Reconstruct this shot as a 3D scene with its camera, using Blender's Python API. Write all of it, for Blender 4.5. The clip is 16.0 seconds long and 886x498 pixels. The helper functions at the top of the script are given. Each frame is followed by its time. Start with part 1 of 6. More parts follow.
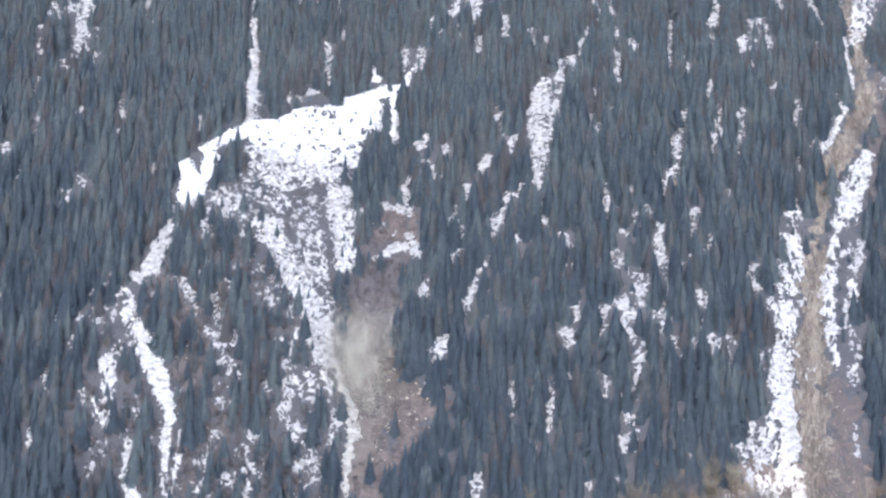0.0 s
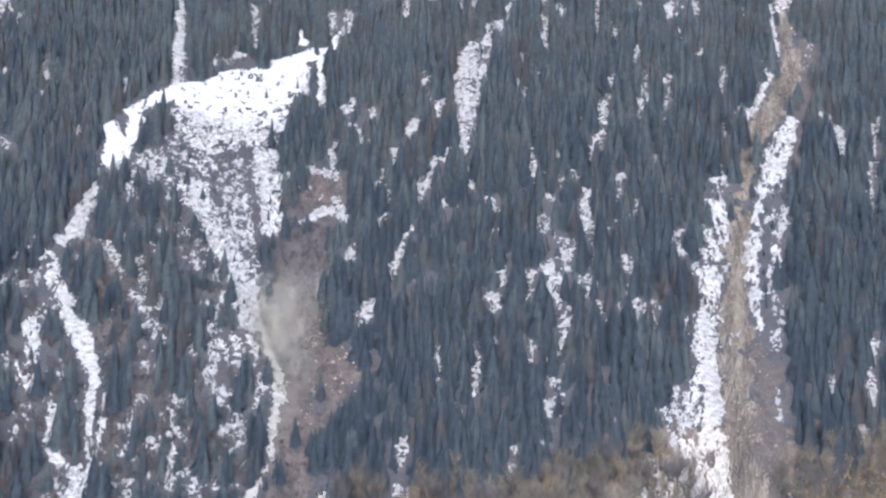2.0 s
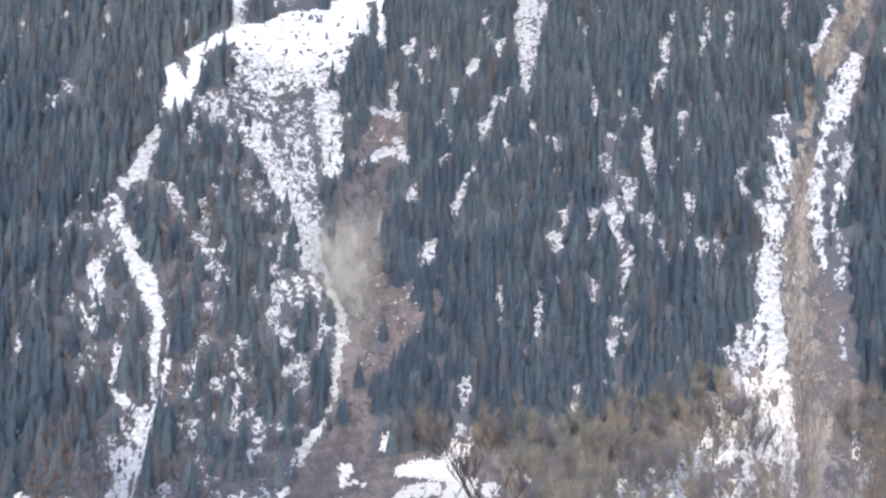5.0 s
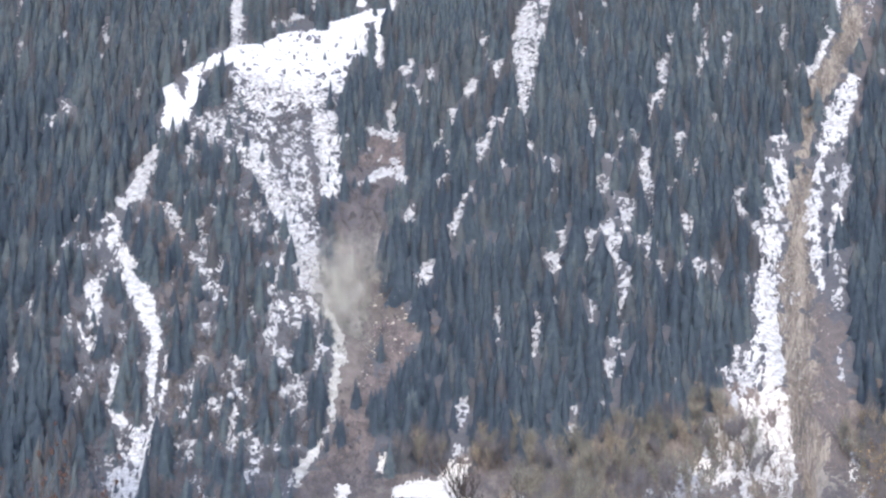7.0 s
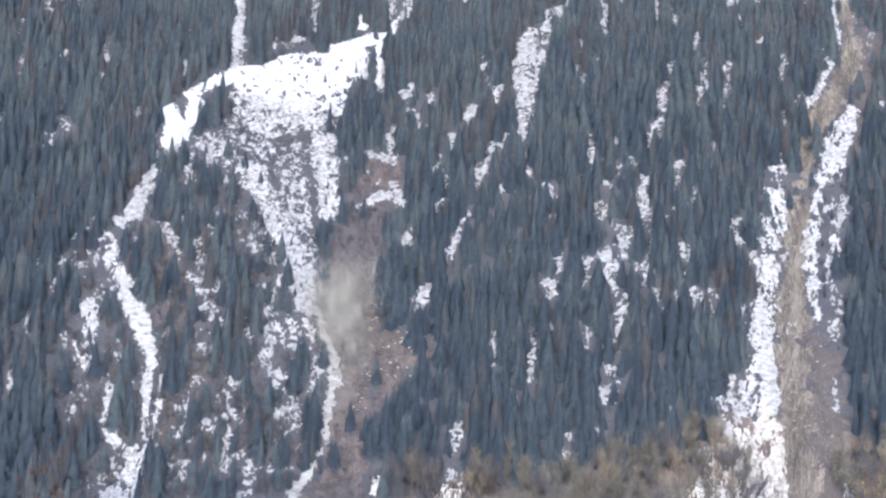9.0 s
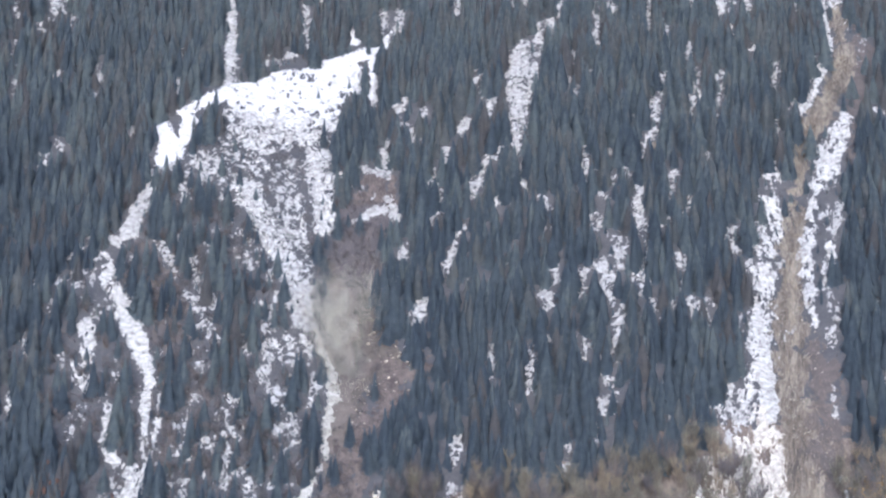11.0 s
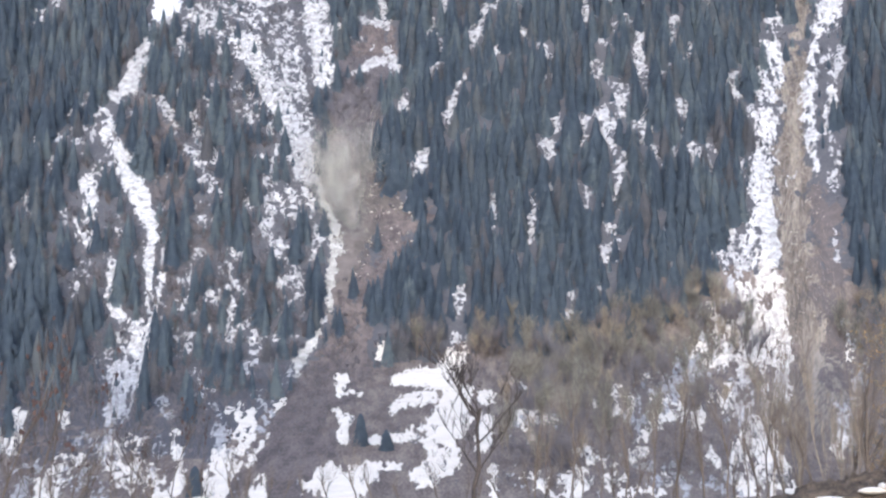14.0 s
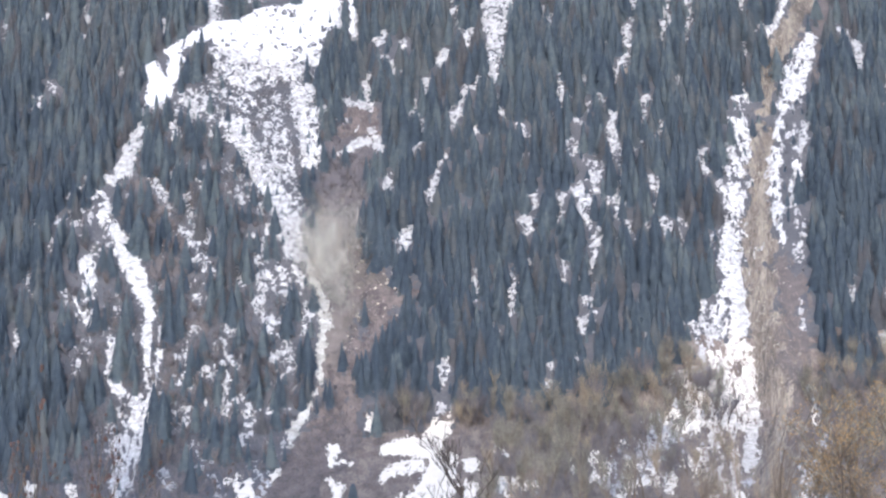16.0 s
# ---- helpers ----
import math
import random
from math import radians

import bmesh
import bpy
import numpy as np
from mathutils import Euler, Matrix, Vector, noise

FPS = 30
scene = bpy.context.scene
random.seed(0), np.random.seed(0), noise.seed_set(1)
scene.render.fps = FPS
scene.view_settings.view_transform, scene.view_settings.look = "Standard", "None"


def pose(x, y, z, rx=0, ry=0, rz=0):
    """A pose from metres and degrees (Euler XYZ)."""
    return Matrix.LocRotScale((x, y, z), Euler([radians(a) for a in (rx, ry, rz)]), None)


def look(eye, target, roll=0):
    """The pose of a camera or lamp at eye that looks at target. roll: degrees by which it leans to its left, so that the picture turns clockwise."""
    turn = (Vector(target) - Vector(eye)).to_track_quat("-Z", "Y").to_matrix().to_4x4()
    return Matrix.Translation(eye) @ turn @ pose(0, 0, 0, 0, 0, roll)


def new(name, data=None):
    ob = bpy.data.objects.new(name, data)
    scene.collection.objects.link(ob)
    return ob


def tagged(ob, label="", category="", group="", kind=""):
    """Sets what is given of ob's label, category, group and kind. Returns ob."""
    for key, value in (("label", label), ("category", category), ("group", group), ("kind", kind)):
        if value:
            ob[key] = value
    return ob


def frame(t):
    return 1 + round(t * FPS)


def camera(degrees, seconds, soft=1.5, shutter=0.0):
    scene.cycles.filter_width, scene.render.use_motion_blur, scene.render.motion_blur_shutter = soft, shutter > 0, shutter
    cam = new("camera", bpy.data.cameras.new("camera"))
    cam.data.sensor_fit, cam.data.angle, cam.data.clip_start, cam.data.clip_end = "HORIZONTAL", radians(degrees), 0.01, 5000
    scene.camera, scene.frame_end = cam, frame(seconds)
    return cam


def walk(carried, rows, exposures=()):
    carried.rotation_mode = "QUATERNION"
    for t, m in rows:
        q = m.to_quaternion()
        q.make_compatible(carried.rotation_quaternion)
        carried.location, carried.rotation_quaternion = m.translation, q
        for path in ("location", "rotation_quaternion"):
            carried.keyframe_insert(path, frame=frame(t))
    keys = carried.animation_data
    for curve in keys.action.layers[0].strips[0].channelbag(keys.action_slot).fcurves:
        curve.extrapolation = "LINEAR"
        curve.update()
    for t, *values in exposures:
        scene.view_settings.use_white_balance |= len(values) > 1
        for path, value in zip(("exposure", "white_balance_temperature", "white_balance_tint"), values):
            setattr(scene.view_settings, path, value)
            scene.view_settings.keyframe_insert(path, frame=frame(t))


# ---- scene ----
SOFT = 2.45
# time, stops, white balance and tint: the camera's own exposure drifts a little
EXPO = [(0, 1.58, 5330, 14), (0.5, 1.49, 5330, 14), (1.5, 1.39, 5350, 14), (3, 1.39, 5400, 14), (4.2, 1.54, 5420, 14), (6.5, 1.57, 5400, 14), (8, 1.55, 5400, 14),
        (9.5, 1.48, 5340, 14), (12, 1.36, 5330, 14), (13, 1.38, 5350, 14), (13.5, 1.49, 5440, 14), (14, 1.56, 5460, 14), (15, 1.62, 5440, 14), (15.5, 1.72, 5460, 14), (16, 1.67, 5460, 14)]
SUN, SUN_UP, SUN_TURN, SUN_WIDE, SKY = 1.35, 21, 184, 40, 0.15
# ---- camera ----
cam = camera(26.0, 16.0, soft=SOFT)
walk(cam, [
    (0, pose(0.0, -0.0, 0.0, 102.849, -0.744, 1.000)),
    (0.5, pose(0.0, -0.0, 0.0, 103.938, -0.256, 0.673)),
    (1, pose(0.0, -0.0, 0.0, 102.950, -0.688, 0.618)),
    (1.5, pose(0.0, -0.0, 0.0, 101.932, -0.490, 0.962)),
    (2, pose(0.0, -0.0, 0.0, 101.808, -0.511, -1.192)),
    (2.5, pose(0.0, -0.0, 0.0, 100.762, -0.206, -2.381)),
    (3, pose(0.0, -0.0, 0.0, 99.931, 0.033, -1.259)),
    (3.5, pose(0.0, -0.0, 0.0, 99.500, -0.000, 0.000)),
    (4, pose(0.0, -0.0, 0.0, 99.707, -0.105, 0.522)),
    (6.5, pose(0.0, -0.0, 0.0, 100.398, -0.742, 0.630)),
    (7, pose(0.0, -0.0, 0.0, 100.618, -0.529, 0.608)),
    (7.5, pose(0.0, -0.0, 0.0, 100.607, -0.914, 0.352)),
    (8, pose(0.0, -0.0, 0.0, 100.760, -1.614, 0.172)),
    (8.5, pose(0.0, -0.0, 0.0, 101.001, -1.597, 0.344)),
    (9, pose(0.0, -0.0, 0.0, 101.349, -1.478, 0.338)),
    (9.5, pose(0.0, -0.0, 0.0, 101.647, -0.868, 0.237)),
    (12, pose(0.0, -0.0, 0.0, 101.764, -0.301, 0.336)),
    (12.5, pose(0.0, -0.0, 0.0, 101.029, -0.302, -0.097)),
    (13, pose(0.0, -0.0, 0.0, 99.983, -0.267, -0.428)),
    (13.5, pose(0.0, -0.0, 0.0, 97.703, 0.273, 0.158)),
    (14, pose(0.0, -0.0, 0.0, 97.291, 0.454, 0.626)),
    (14.5, pose(0.0, -0.0, 0.0, 98.811, 0.669, 0.515)),
    (15, pose(0.0, -14.0, 0.0, 99.837, 0.450, -0.253)),
    (15.5, pose(0.0, -32.0, 0.0, 99.421, 1.375, 0.183)),
    (16, pose(0.0, -50.0, 0.0, 99.149, 1.312, 0.237)),
], exposures=EXPO)
# ---- light: thin high cloud, a veiled sun behind the camera ----
world = bpy.data.worlds.new("sky")
scene.world = world
world.use_nodes = True
_sky = world.node_tree.nodes.new("ShaderNodeTexSky")
_sky.sky_type, _sky.sun_disc = "NISHITA", False
_sky.sun_elevation, _sky.sun_rotation = radians(SUN_UP), radians(SUN_TURN)
_sky.air_density, _sky.dust_density, _sky.ozone_density = 1.0, 2.3, 1.25
_back = world.node_tree.nodes["Background"]
_back.inputs["Strength"].default_value = SKY
world.node_tree.links.new(_sky.outputs[0], _back.inputs["Color"])
sun = new("sun", bpy.data.lights.new("sun", "SUN"))
sun.data.energy, sun.data.angle, sun.data.color = SUN, radians(SUN_WIDE), (1.0, 0.96, 0.9)
# the sky's sun stands at SUN_TURN clockwise from +y
sun.matrix_world = look((math.sin(radians(SUN_TURN)) * 50, math.cos(radians(SUN_TURN)) * 50, 50 * math.tan(radians(SUN_UP))), (0, 0, 0))
# ---- materials ----
def material(name, tones, scale=1.0, rough=0.9, bump=0.3, fine=6.0, stretch=(1, 1, 1), island=0.0, contrast=(0.3, 0.7), big=0.12, sheer=0.0, turn=0.0):
    """A rough natural surface: two or three tones mixed by noise at two sizes, with fine relief."""
    m = bpy.data.materials.new(name)
    m.use_nodes = True
    t, n = m.node_tree, m.node_tree.nodes
    bsdf = n["Principled BSDF"]
    bsdf.inputs["Roughness"].default_value = rough
    bsdf.inputs["Specular IOR Level"].default_value = 0.2
    geo, vec = n.new("ShaderNodeNewGeometry"), n.new("ShaderNodeMapping")
    # turned first, then stretched
    vec.vector_type = "TEXTURE"
    vec.inputs["Rotation"].default_value = (0, 0, radians(-turn))
    vec.inputs["Scale"].default_value = [1 / k for k in stretch]
    t.links.new(geo.outputs["Position"], vec.inputs["Vector"])
    a, b = n.new("ShaderNodeTexNoise"), n.new("ShaderNodeTexNoise")
    a.inputs["Scale"].default_value, a.inputs["Detail"].default_value = scale * big, 3
    b.inputs["Scale"].default_value, b.inputs["Detail"].default_value = scale * fine * 0.15, 5
    for x in (a, b):
        t.links.new(vec.outputs[0], x.inputs["Vector"])
    mix = n.new("ShaderNodeMath")
    mix.operation = "MULTIPLY_ADD"
    mix.inputs[1].default_value = 0.5
    half = n.new("ShaderNodeMath")
    half.operation = "MULTIPLY"
    half.inputs[1].default_value = 0.5
    t.links.new(b.outputs["Fac"], half.inputs[0])
    t.links.new(a.outputs["Fac"], mix.inputs[0])
    t.links.new(half.outputs[0], mix.inputs[2])
    fac = mix.outputs[0]
    if island:
        more = n.new("ShaderNodeMath")
        more.operation = "MULTIPLY_ADD"
        more.inputs[1].default_value = island
        t.links.new(geo.outputs["Random Per Island"], more.inputs[0])
        t.links.new(fac, more.inputs[2])
        less = n.new("ShaderNodeMath")
        less.operation = "SUBTRACT"
        less.inputs[1].default_value = island / 2
        t.links.new(more.outputs[0], less.inputs[0])
        fac = less.outputs[0]
    ramp = n.new("ShaderNodeValToRGB")
    while len(ramp.color_ramp.elements) < len(tones):
        ramp.color_ramp.elements.new(0.5)
    for i, (e, c) in enumerate(zip(ramp.color_ramp.elements, tones)):
        e.position = contrast[0] + (contrast[1] - contrast[0]) * i / (len(tones) - 1)
        e.color = (*c, 1)
    t.links.new(fac, ramp.inputs[0])
    t.links.new(ramp.outputs[0], bsdf.inputs["Base Color"])
    if sheer:
        # boughs of one tree shade into one another: soften their facets towards the lie of the crown
        soft, unit = n.new("ShaderNodeVectorMath"), n.new("ShaderNodeVectorMath")
        soft.operation, unit.operation = "MULTIPLY_ADD", "NORMALIZE"
        soft.inputs[1].default_value, soft.inputs[2].default_value = (0.12, 0.12, 0.12), (0.0, -0.45, 0.5)
        t.links.new(geo.outputs["Normal"], soft.inputs[0])
        t.links.new(soft.outputs[0], unit.inputs[0])
        t.links.new(unit.outputs[0], bsdf.inputs["Normal"])
        # thin foliage lets part of the light through
        leaf, join = n.new("ShaderNodeBsdfTranslucent"), n.new("ShaderNodeMixShader")
        join.inputs[0].default_value = sheer
        t.links.new(ramp.outputs[0], leaf.inputs["Color"])
        t.links.new(bsdf.outputs[0], join.inputs[1])
        t.links.new(leaf.outputs[0], join.inputs[2])
        t.links.new(join.outputs[0], n["Material Output"].inputs["Surface"])
    if bump:
        bm = n.new("ShaderNodeBump")
        bm.inputs["Strength"].default_value, bm.inputs["Distance"].default_value = bump, 0.6
        t.links.new(b.outputs["Fac"], bm.inputs["Height"])
        t.links.new(bm.outputs[0], bsdf.inputs["Normal"])
    return m


FLOOR = material("forest_floor", [(0.042, 0.044, 0.05), (0.058, 0.058, 0.063), (0.083, 0.078, 0.079)], 0.6)
SNOW = material("spring_snow", [(0.27, 0.267, 0.265), (0.396, 0.393, 0.39), (0.495, 0.492, 0.489)], 1.6, 0.6, 0.35, contrast=(0.34, 0.66))
SNOW_SCRUB = material("scrub_pierced_snow", [(0.0855, 0.0826, 0.0808), (0.222, 0.218, 0.21), (0.359, 0.352, 0.342), (0.419, 0.411, 0.4)], 2.6, 0.7, 0.4, contrast=(0.36, 0.62))
SNOW_FAN = material("debris_streaked_snow", [(0.094, 0.0855, 0.075), (0.222, 0.205, 0.181), (0.359, 0.335, 0.301), (0.445, 0.417, 0.376)], 2.6, 0.7, 0.4, contrast=(0.34, 0.58))
SNOW_WOOD = material("needle_strewn_snow", [(0.12, 0.117, 0.113), (0.248, 0.244, 0.239), (0.351, 0.348, 0.342)], 2.4, 0.7, 0.35, contrast=(0.38, 0.62))
SNOW_MEADOW = material("meadow_snow", [(0.387, 0.353, 0.295), (0.504, 0.464, 0.396), (0.576, 0.536, 0.468)], 1.2, 0.6, 0.3)
SNOW_DIRTY = material("dusty_snow", [(0.15, 0.142, 0.125), (0.25, 0.24, 0.215), (0.36, 0.35, 0.325)], 1.6, 0.8, 0.4, contrast=(0.38, 0.62))
SCAR = material("rockfall_soil", [(0.04, 0.034, 0.034), (0.061, 0.052, 0.049), (0.082, 0.071, 0.062), (0.105, 0.092, 0.078)], 1.0, stretch=(1, 1, 0.45), contrast=(0.34, 0.66), bump=0.6)
SCAR_DARK = material("shaded_rock_and_soil", [(0.05, 0.046, 0.05), (0.066, 0.059, 0.062), (0.09, 0.079, 0.076)], 1.0, stretch=(1, 1, 0.35), contrast=(0.34, 0.66), bump=0.6)
GREY = material("grey_scree", [(0.07, 0.06, 0.055), (0.1, 0.086, 0.077), (0.135, 0.117, 0.103)], 1.5)
RED = material("reddish_earth", [(0.046, 0.038, 0.037), (0.078, 0.065, 0.061), (0.118, 0.098, 0.087)], 1.4, contrast=(0.4, 0.6), bump=0.4, stretch=(1, 0.1, 1))
TAN = material("debris_mud", [(0.058, 0.05, 0.044), (0.118, 0.101, 0.084), (0.2, 0.175, 0.144)], 1.3, stretch=(1, 0.03, 0.16), turn=13.5, bump=0.8, contrast=(0.4, 0.6))
BROWN = material("brown_bank", [(0.052, 0.045, 0.044), (0.077, 0.066, 0.063), (0.106, 0.091, 0.083)], 1.2)
SOIL = material("hillside_soil", [(0.054, 0.048, 0.049), (0.076, 0.067, 0.065), (0.104, 0.089, 0.081)], 1.2)
GRASS = material("winter_grass", [(0.064, 0.052, 0.047), (0.106, 0.087, 0.075), (0.16, 0.133, 0.11)], 1.4, contrast=(0.4, 0.6), bump=0.4, stretch=(1, 0.1, 1))
# needle tones; the two paler ones also stand in for haze higher up
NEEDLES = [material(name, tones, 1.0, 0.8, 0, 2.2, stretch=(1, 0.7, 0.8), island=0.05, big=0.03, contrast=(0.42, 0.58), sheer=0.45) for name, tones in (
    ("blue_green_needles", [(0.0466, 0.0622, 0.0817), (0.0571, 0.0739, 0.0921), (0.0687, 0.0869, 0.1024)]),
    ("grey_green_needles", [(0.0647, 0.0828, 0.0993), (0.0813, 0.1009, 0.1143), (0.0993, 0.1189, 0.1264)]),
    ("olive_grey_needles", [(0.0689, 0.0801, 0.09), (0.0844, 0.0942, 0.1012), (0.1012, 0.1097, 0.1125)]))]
LARCH = material("bare_larch", [(0.05, 0.054, 0.061), (0.063, 0.064, 0.069), (0.08, 0.077, 0.077)], 1.0, 0.9, 0, 6, island=0.2, big=0.25, sheer=0.3)
BARK = material("bark", [(0.056, 0.045, 0.037), (0.095, 0.077, 0.062), (0.14, 0.114, 0.09)], 4.0)
TWIGS = material("twigs", [(0.07, 0.064, 0.053), (0.12, 0.111, 0.09), (0.19, 0.175, 0.14)], 1.0, 0.9, 0, island=0.5)
TAN_TWIGS = material("tan_twigs", [(0.12, 0.097, 0.073), (0.175, 0.143, 0.108), (0.24, 0.2, 0.152)], 1.0, 0.9, 0, island=0.3)
BRUSH = material("brushwood", [(0.068, 0.063, 0.067), (0.098, 0.091, 0.095), (0.135, 0.125, 0.125)], 1.0, 0.9, 0, island=0.3)
STONE = material("pale_stone", [(0.165, 0.150, 0.128), (0.270, 0.247, 0.210), (0.375, 0.352, 0.300)], 3.0)
DUST = material("dust", [(0.42, 0.385, 0.315), (0.49, 0.45, 0.375)], 1.0, 1.0, 0)
LEAVES = material("dry_leaves", [(0.14, 0.09, 0.045), (0.22, 0.145, 0.072), (0.3, 0.205, 0.11)], 1.0, 0.8, 0, island=0.5, sheer=0.3)
SEEDS = material("seed_bunches", [(0.05, 0.033, 0.028), (0.075, 0.045, 0.037)], 1.0, 0.9, 0)
DARK_BARK = material("dark_bark", [(0.026, 0.021, 0.019), (0.045, 0.037, 0.032), (0.07, 0.058, 0.05)], 3.0, bump=0.2)
PALE_BARK = material("grey_bark", [(0.085, 0.07, 0.057), (0.125, 0.104, 0.084), (0.18, 0.15, 0.12)], 2.0, bump=0.2)
EARTH = material("bank_earth", [(0.03, 0.024, 0.018), (0.066, 0.05, 0.036), (0.13, 0.1, 0.07)], 5.0, contrast=(0.38, 0.62), bump=0.8)
# ---- the lie of the land ----
# The mountain face is described by x (across) and h (height); face_y gives how far back it lies.
VALLEY = -1.7


def base_y(h):
    """Meadow apron, a rounded bend, then the steep face, without its bumps."""
    k = np.clip((h - 40.0) / 36.0, 0.0, 1.0)
    return 600.0 + 5.7 * (np.minimum(h, 40.0) - VALLEY) + 36.0 * (5.7 * k - 2.3125 * k * k) + 1.075 * np.maximum(h - 76.0, 0.0)


def face_y(x, h):
    """Distance of the land's surface at x and height h: valley edge, meadow apron, then the steep face."""
    x, h = np.asarray(x, float), np.asarray(h, float)
    y = base_y(h)
    amp = np.clip((h - 30.0) / 120.0, 0.0, 1.0)
    bump = (9.0 * np.sin(x / 83.0 + 1.3 + h / 260.0) + 5.5 * np.sin(x / 36.0 + h / 130.0 + 0.4)
            + 2.6 * np.sin(x / 17.0 - h / 58.0 + 2.0) + 1.4 * np.sin(x / 9.3 + h / 23.0) + 0.9 * np.sin(h / 7.7 - x / 14.0 + 1.0))
    trench = 7.0 * np.exp(-((x - gully_x(h)) / 13.0) ** 2) + 6.0 * np.exp(-((x - scar_x(h)) / 20.0) ** 2)
    return y + amp * (bump + trench)


def gully_x(h):
    """Line of the debris gully down the face."""
    return np.interp(h, [40, 68, 141, 244, 300, 320, 415, 581], [170, 172, 179, 202, 218, 224, 274, 304])


def scar_x(h):
    """Line of the rockfall scar."""
    return np.interp(h, [35, 81, 133, 175, 230, 287], [-67, -65, -56, -60, -63, -52])


def vnoise(x, y, seed=0):
    """Smooth value noise of numpy arrays, 0 to 1."""
    xi, yi = np.floor(x).astype(np.int64), np.floor(y).astype(np.int64)
    u, v = x - xi, y - yi
    u, v = u * u * (3 - 2 * u), v * v * (3 - 2 * v)

    def lattice(a, b):
        k = (a * 374761393 + b * 668265263 + seed * 974634211) & 0xFFFFFFFF
        k = ((k ^ (k >> 13)) * 1274126177) & 0xFFFFFFFF
        return ((k ^ (k >> 16)) & 0xFFFF) / 65535.0

    return ((lattice(xi, yi) * (1 - u) + lattice(xi + 1, yi) * u) * (1 - v)
            + (lattice(xi, yi + 1) * (1 - u) + lattice(xi + 1, yi + 1) * u) * v)


def mesh_from(name, verts, faces, mats, smooth=False):
    """A mesh from numpy vertices and triangles or quads."""
    me = bpy.data.meshes.new(name)
    k = faces.shape[1]
    me.vertices.add(len(verts))
    me.vertices.foreach_set("co", np.ascontiguousarray(verts, dtype=np.float32).ravel())
    me.loops.add(faces.size)
    me.loops.foreach_set("vertex_index", np.ascontiguousarray(faces, dtype=np.int32).ravel())
    me.polygons.add(len(faces))
    me.polygons.foreach_set("loop_start", np.arange(0, faces.size, k, dtype=np.int32))
    me.update(calc_edges=True)
    me.validate()
    if smooth:
        me.polygons.foreach_set("use_smooth", np.ones(len(me.polygons), dtype=bool))
    for m in mats:
        me.materials.append(m)
    return me


def thing(name, me, label, category, group="", kind="", at=None):
    ob = new(name, me)
    if at is not None:
        ob.matrix_world = at
    return tagged(ob, label, category, group, kind)


# A chart of the face: cells of CELL metres in x and height.
CELL, X0, X1, H0, H1 = 0.5, -470.0, 470.0, VALLEY, 660.0
NX, NH = int((X1 - X0) / CELL) + 1, int((H1 - H0) / CELL) + 1
CHART_SNOW = np.full((NH, NX), -9.0, dtype=np.float32)
CHART_BARE = np.full((NH, NX), -9.0, dtype=np.float32)
CHART_WOOD = np.ones((NH, NX), dtype=np.float32)


def region(spine, grow):
    p = np.array(spine, float)
    w = p[:, 2].max() + grow
    i0, i1 = int((p[:, 0].min() - w - X0) / CELL), int((p[:, 0].max() + w - X0) / CELL) + 1
    j0, j1 = int((p[:, 1].min() - w - H0) / CELL), int((p[:, 1].max() + w - H0) / CELL) + 1
    i0, j0, i1, j1 = max(i0, 0), max(j0, 0), min(i1, NX - 1), min(j1, NH - 1)
    if i1 - i0 < 3 or j1 - j0 < 3:
        return None
    X, H = np.meshgrid(X0 + CELL * np.arange(i0, i1 + 1), H0 + CELL * np.arange(j0, j1 + 1))
    best = np.full(X.shape, -99.0)
    # strips run straight up the fall line as seen from the valley, so they narrow together with height
    mid = float(base_y(p[:, 1].mean()))
    U = X * mid / base_y(H)
    turned = [(x * mid / float(base_y(h)), h, w * mid / float(base_y(h))) for x, h, w in spine]
    for (ax, ah, aw), (bx, bh, bw) in zip(turned[:-1], turned[1:]):
        dx, dh = bx - ax, bh - ah
        k = np.clip(((U - ax) * dx + (H - ah) * dh) / max(dx * dx + dh * dh, 1e-6), 0, 1)
        best = np.maximum(best, aw + (bw - aw) * k - np.hypot(U - ax - k * dx, H - ah - k * dh))
    return (slice(j0, j1 + 1), slice(i0, i1 + 1)), X, H, U, best


def sheet(name, X, H, F, thick, mat):
    """A sheet lying on the face wherever F is positive; its edge sinks into the ground."""
    keep = F > -0.9
    quad = keep[:-1, :-1] & keep[1:, :-1] & keep[:-1, 1:] & keep[1:, 1:]
    quad &= (F[:-1, :-1] > -0.2) | (F[1:, :-1] > -0.2) | (F[:-1, 1:] > -0.2) | (F[1:, 1:] > -0.2)
    jj, ii = np.nonzero(quad)
    if len(jj) < 3:
        return None
    off = np.clip(F * 0.45, -0.4, 1.0)
    off = np.where(off > 0, thick * (1 - np.exp(-off / thick * 1.5)), off)
    V = np.stack([X, face_y(X, H) - 0.68 * off, H + 0.73 * off], -1).reshape(-1, 3)
    n = X.shape[1]
    Q = np.stack([jj * n + ii, jj * n + ii + 1, (jj + 1) * n + ii + 1, (jj + 1) * n + ii], -1)
    used, Q = np.unique(Q, return_inverse=True)
    return mesh_from(name, V[used], Q.reshape(-1, 4), [mat], True)


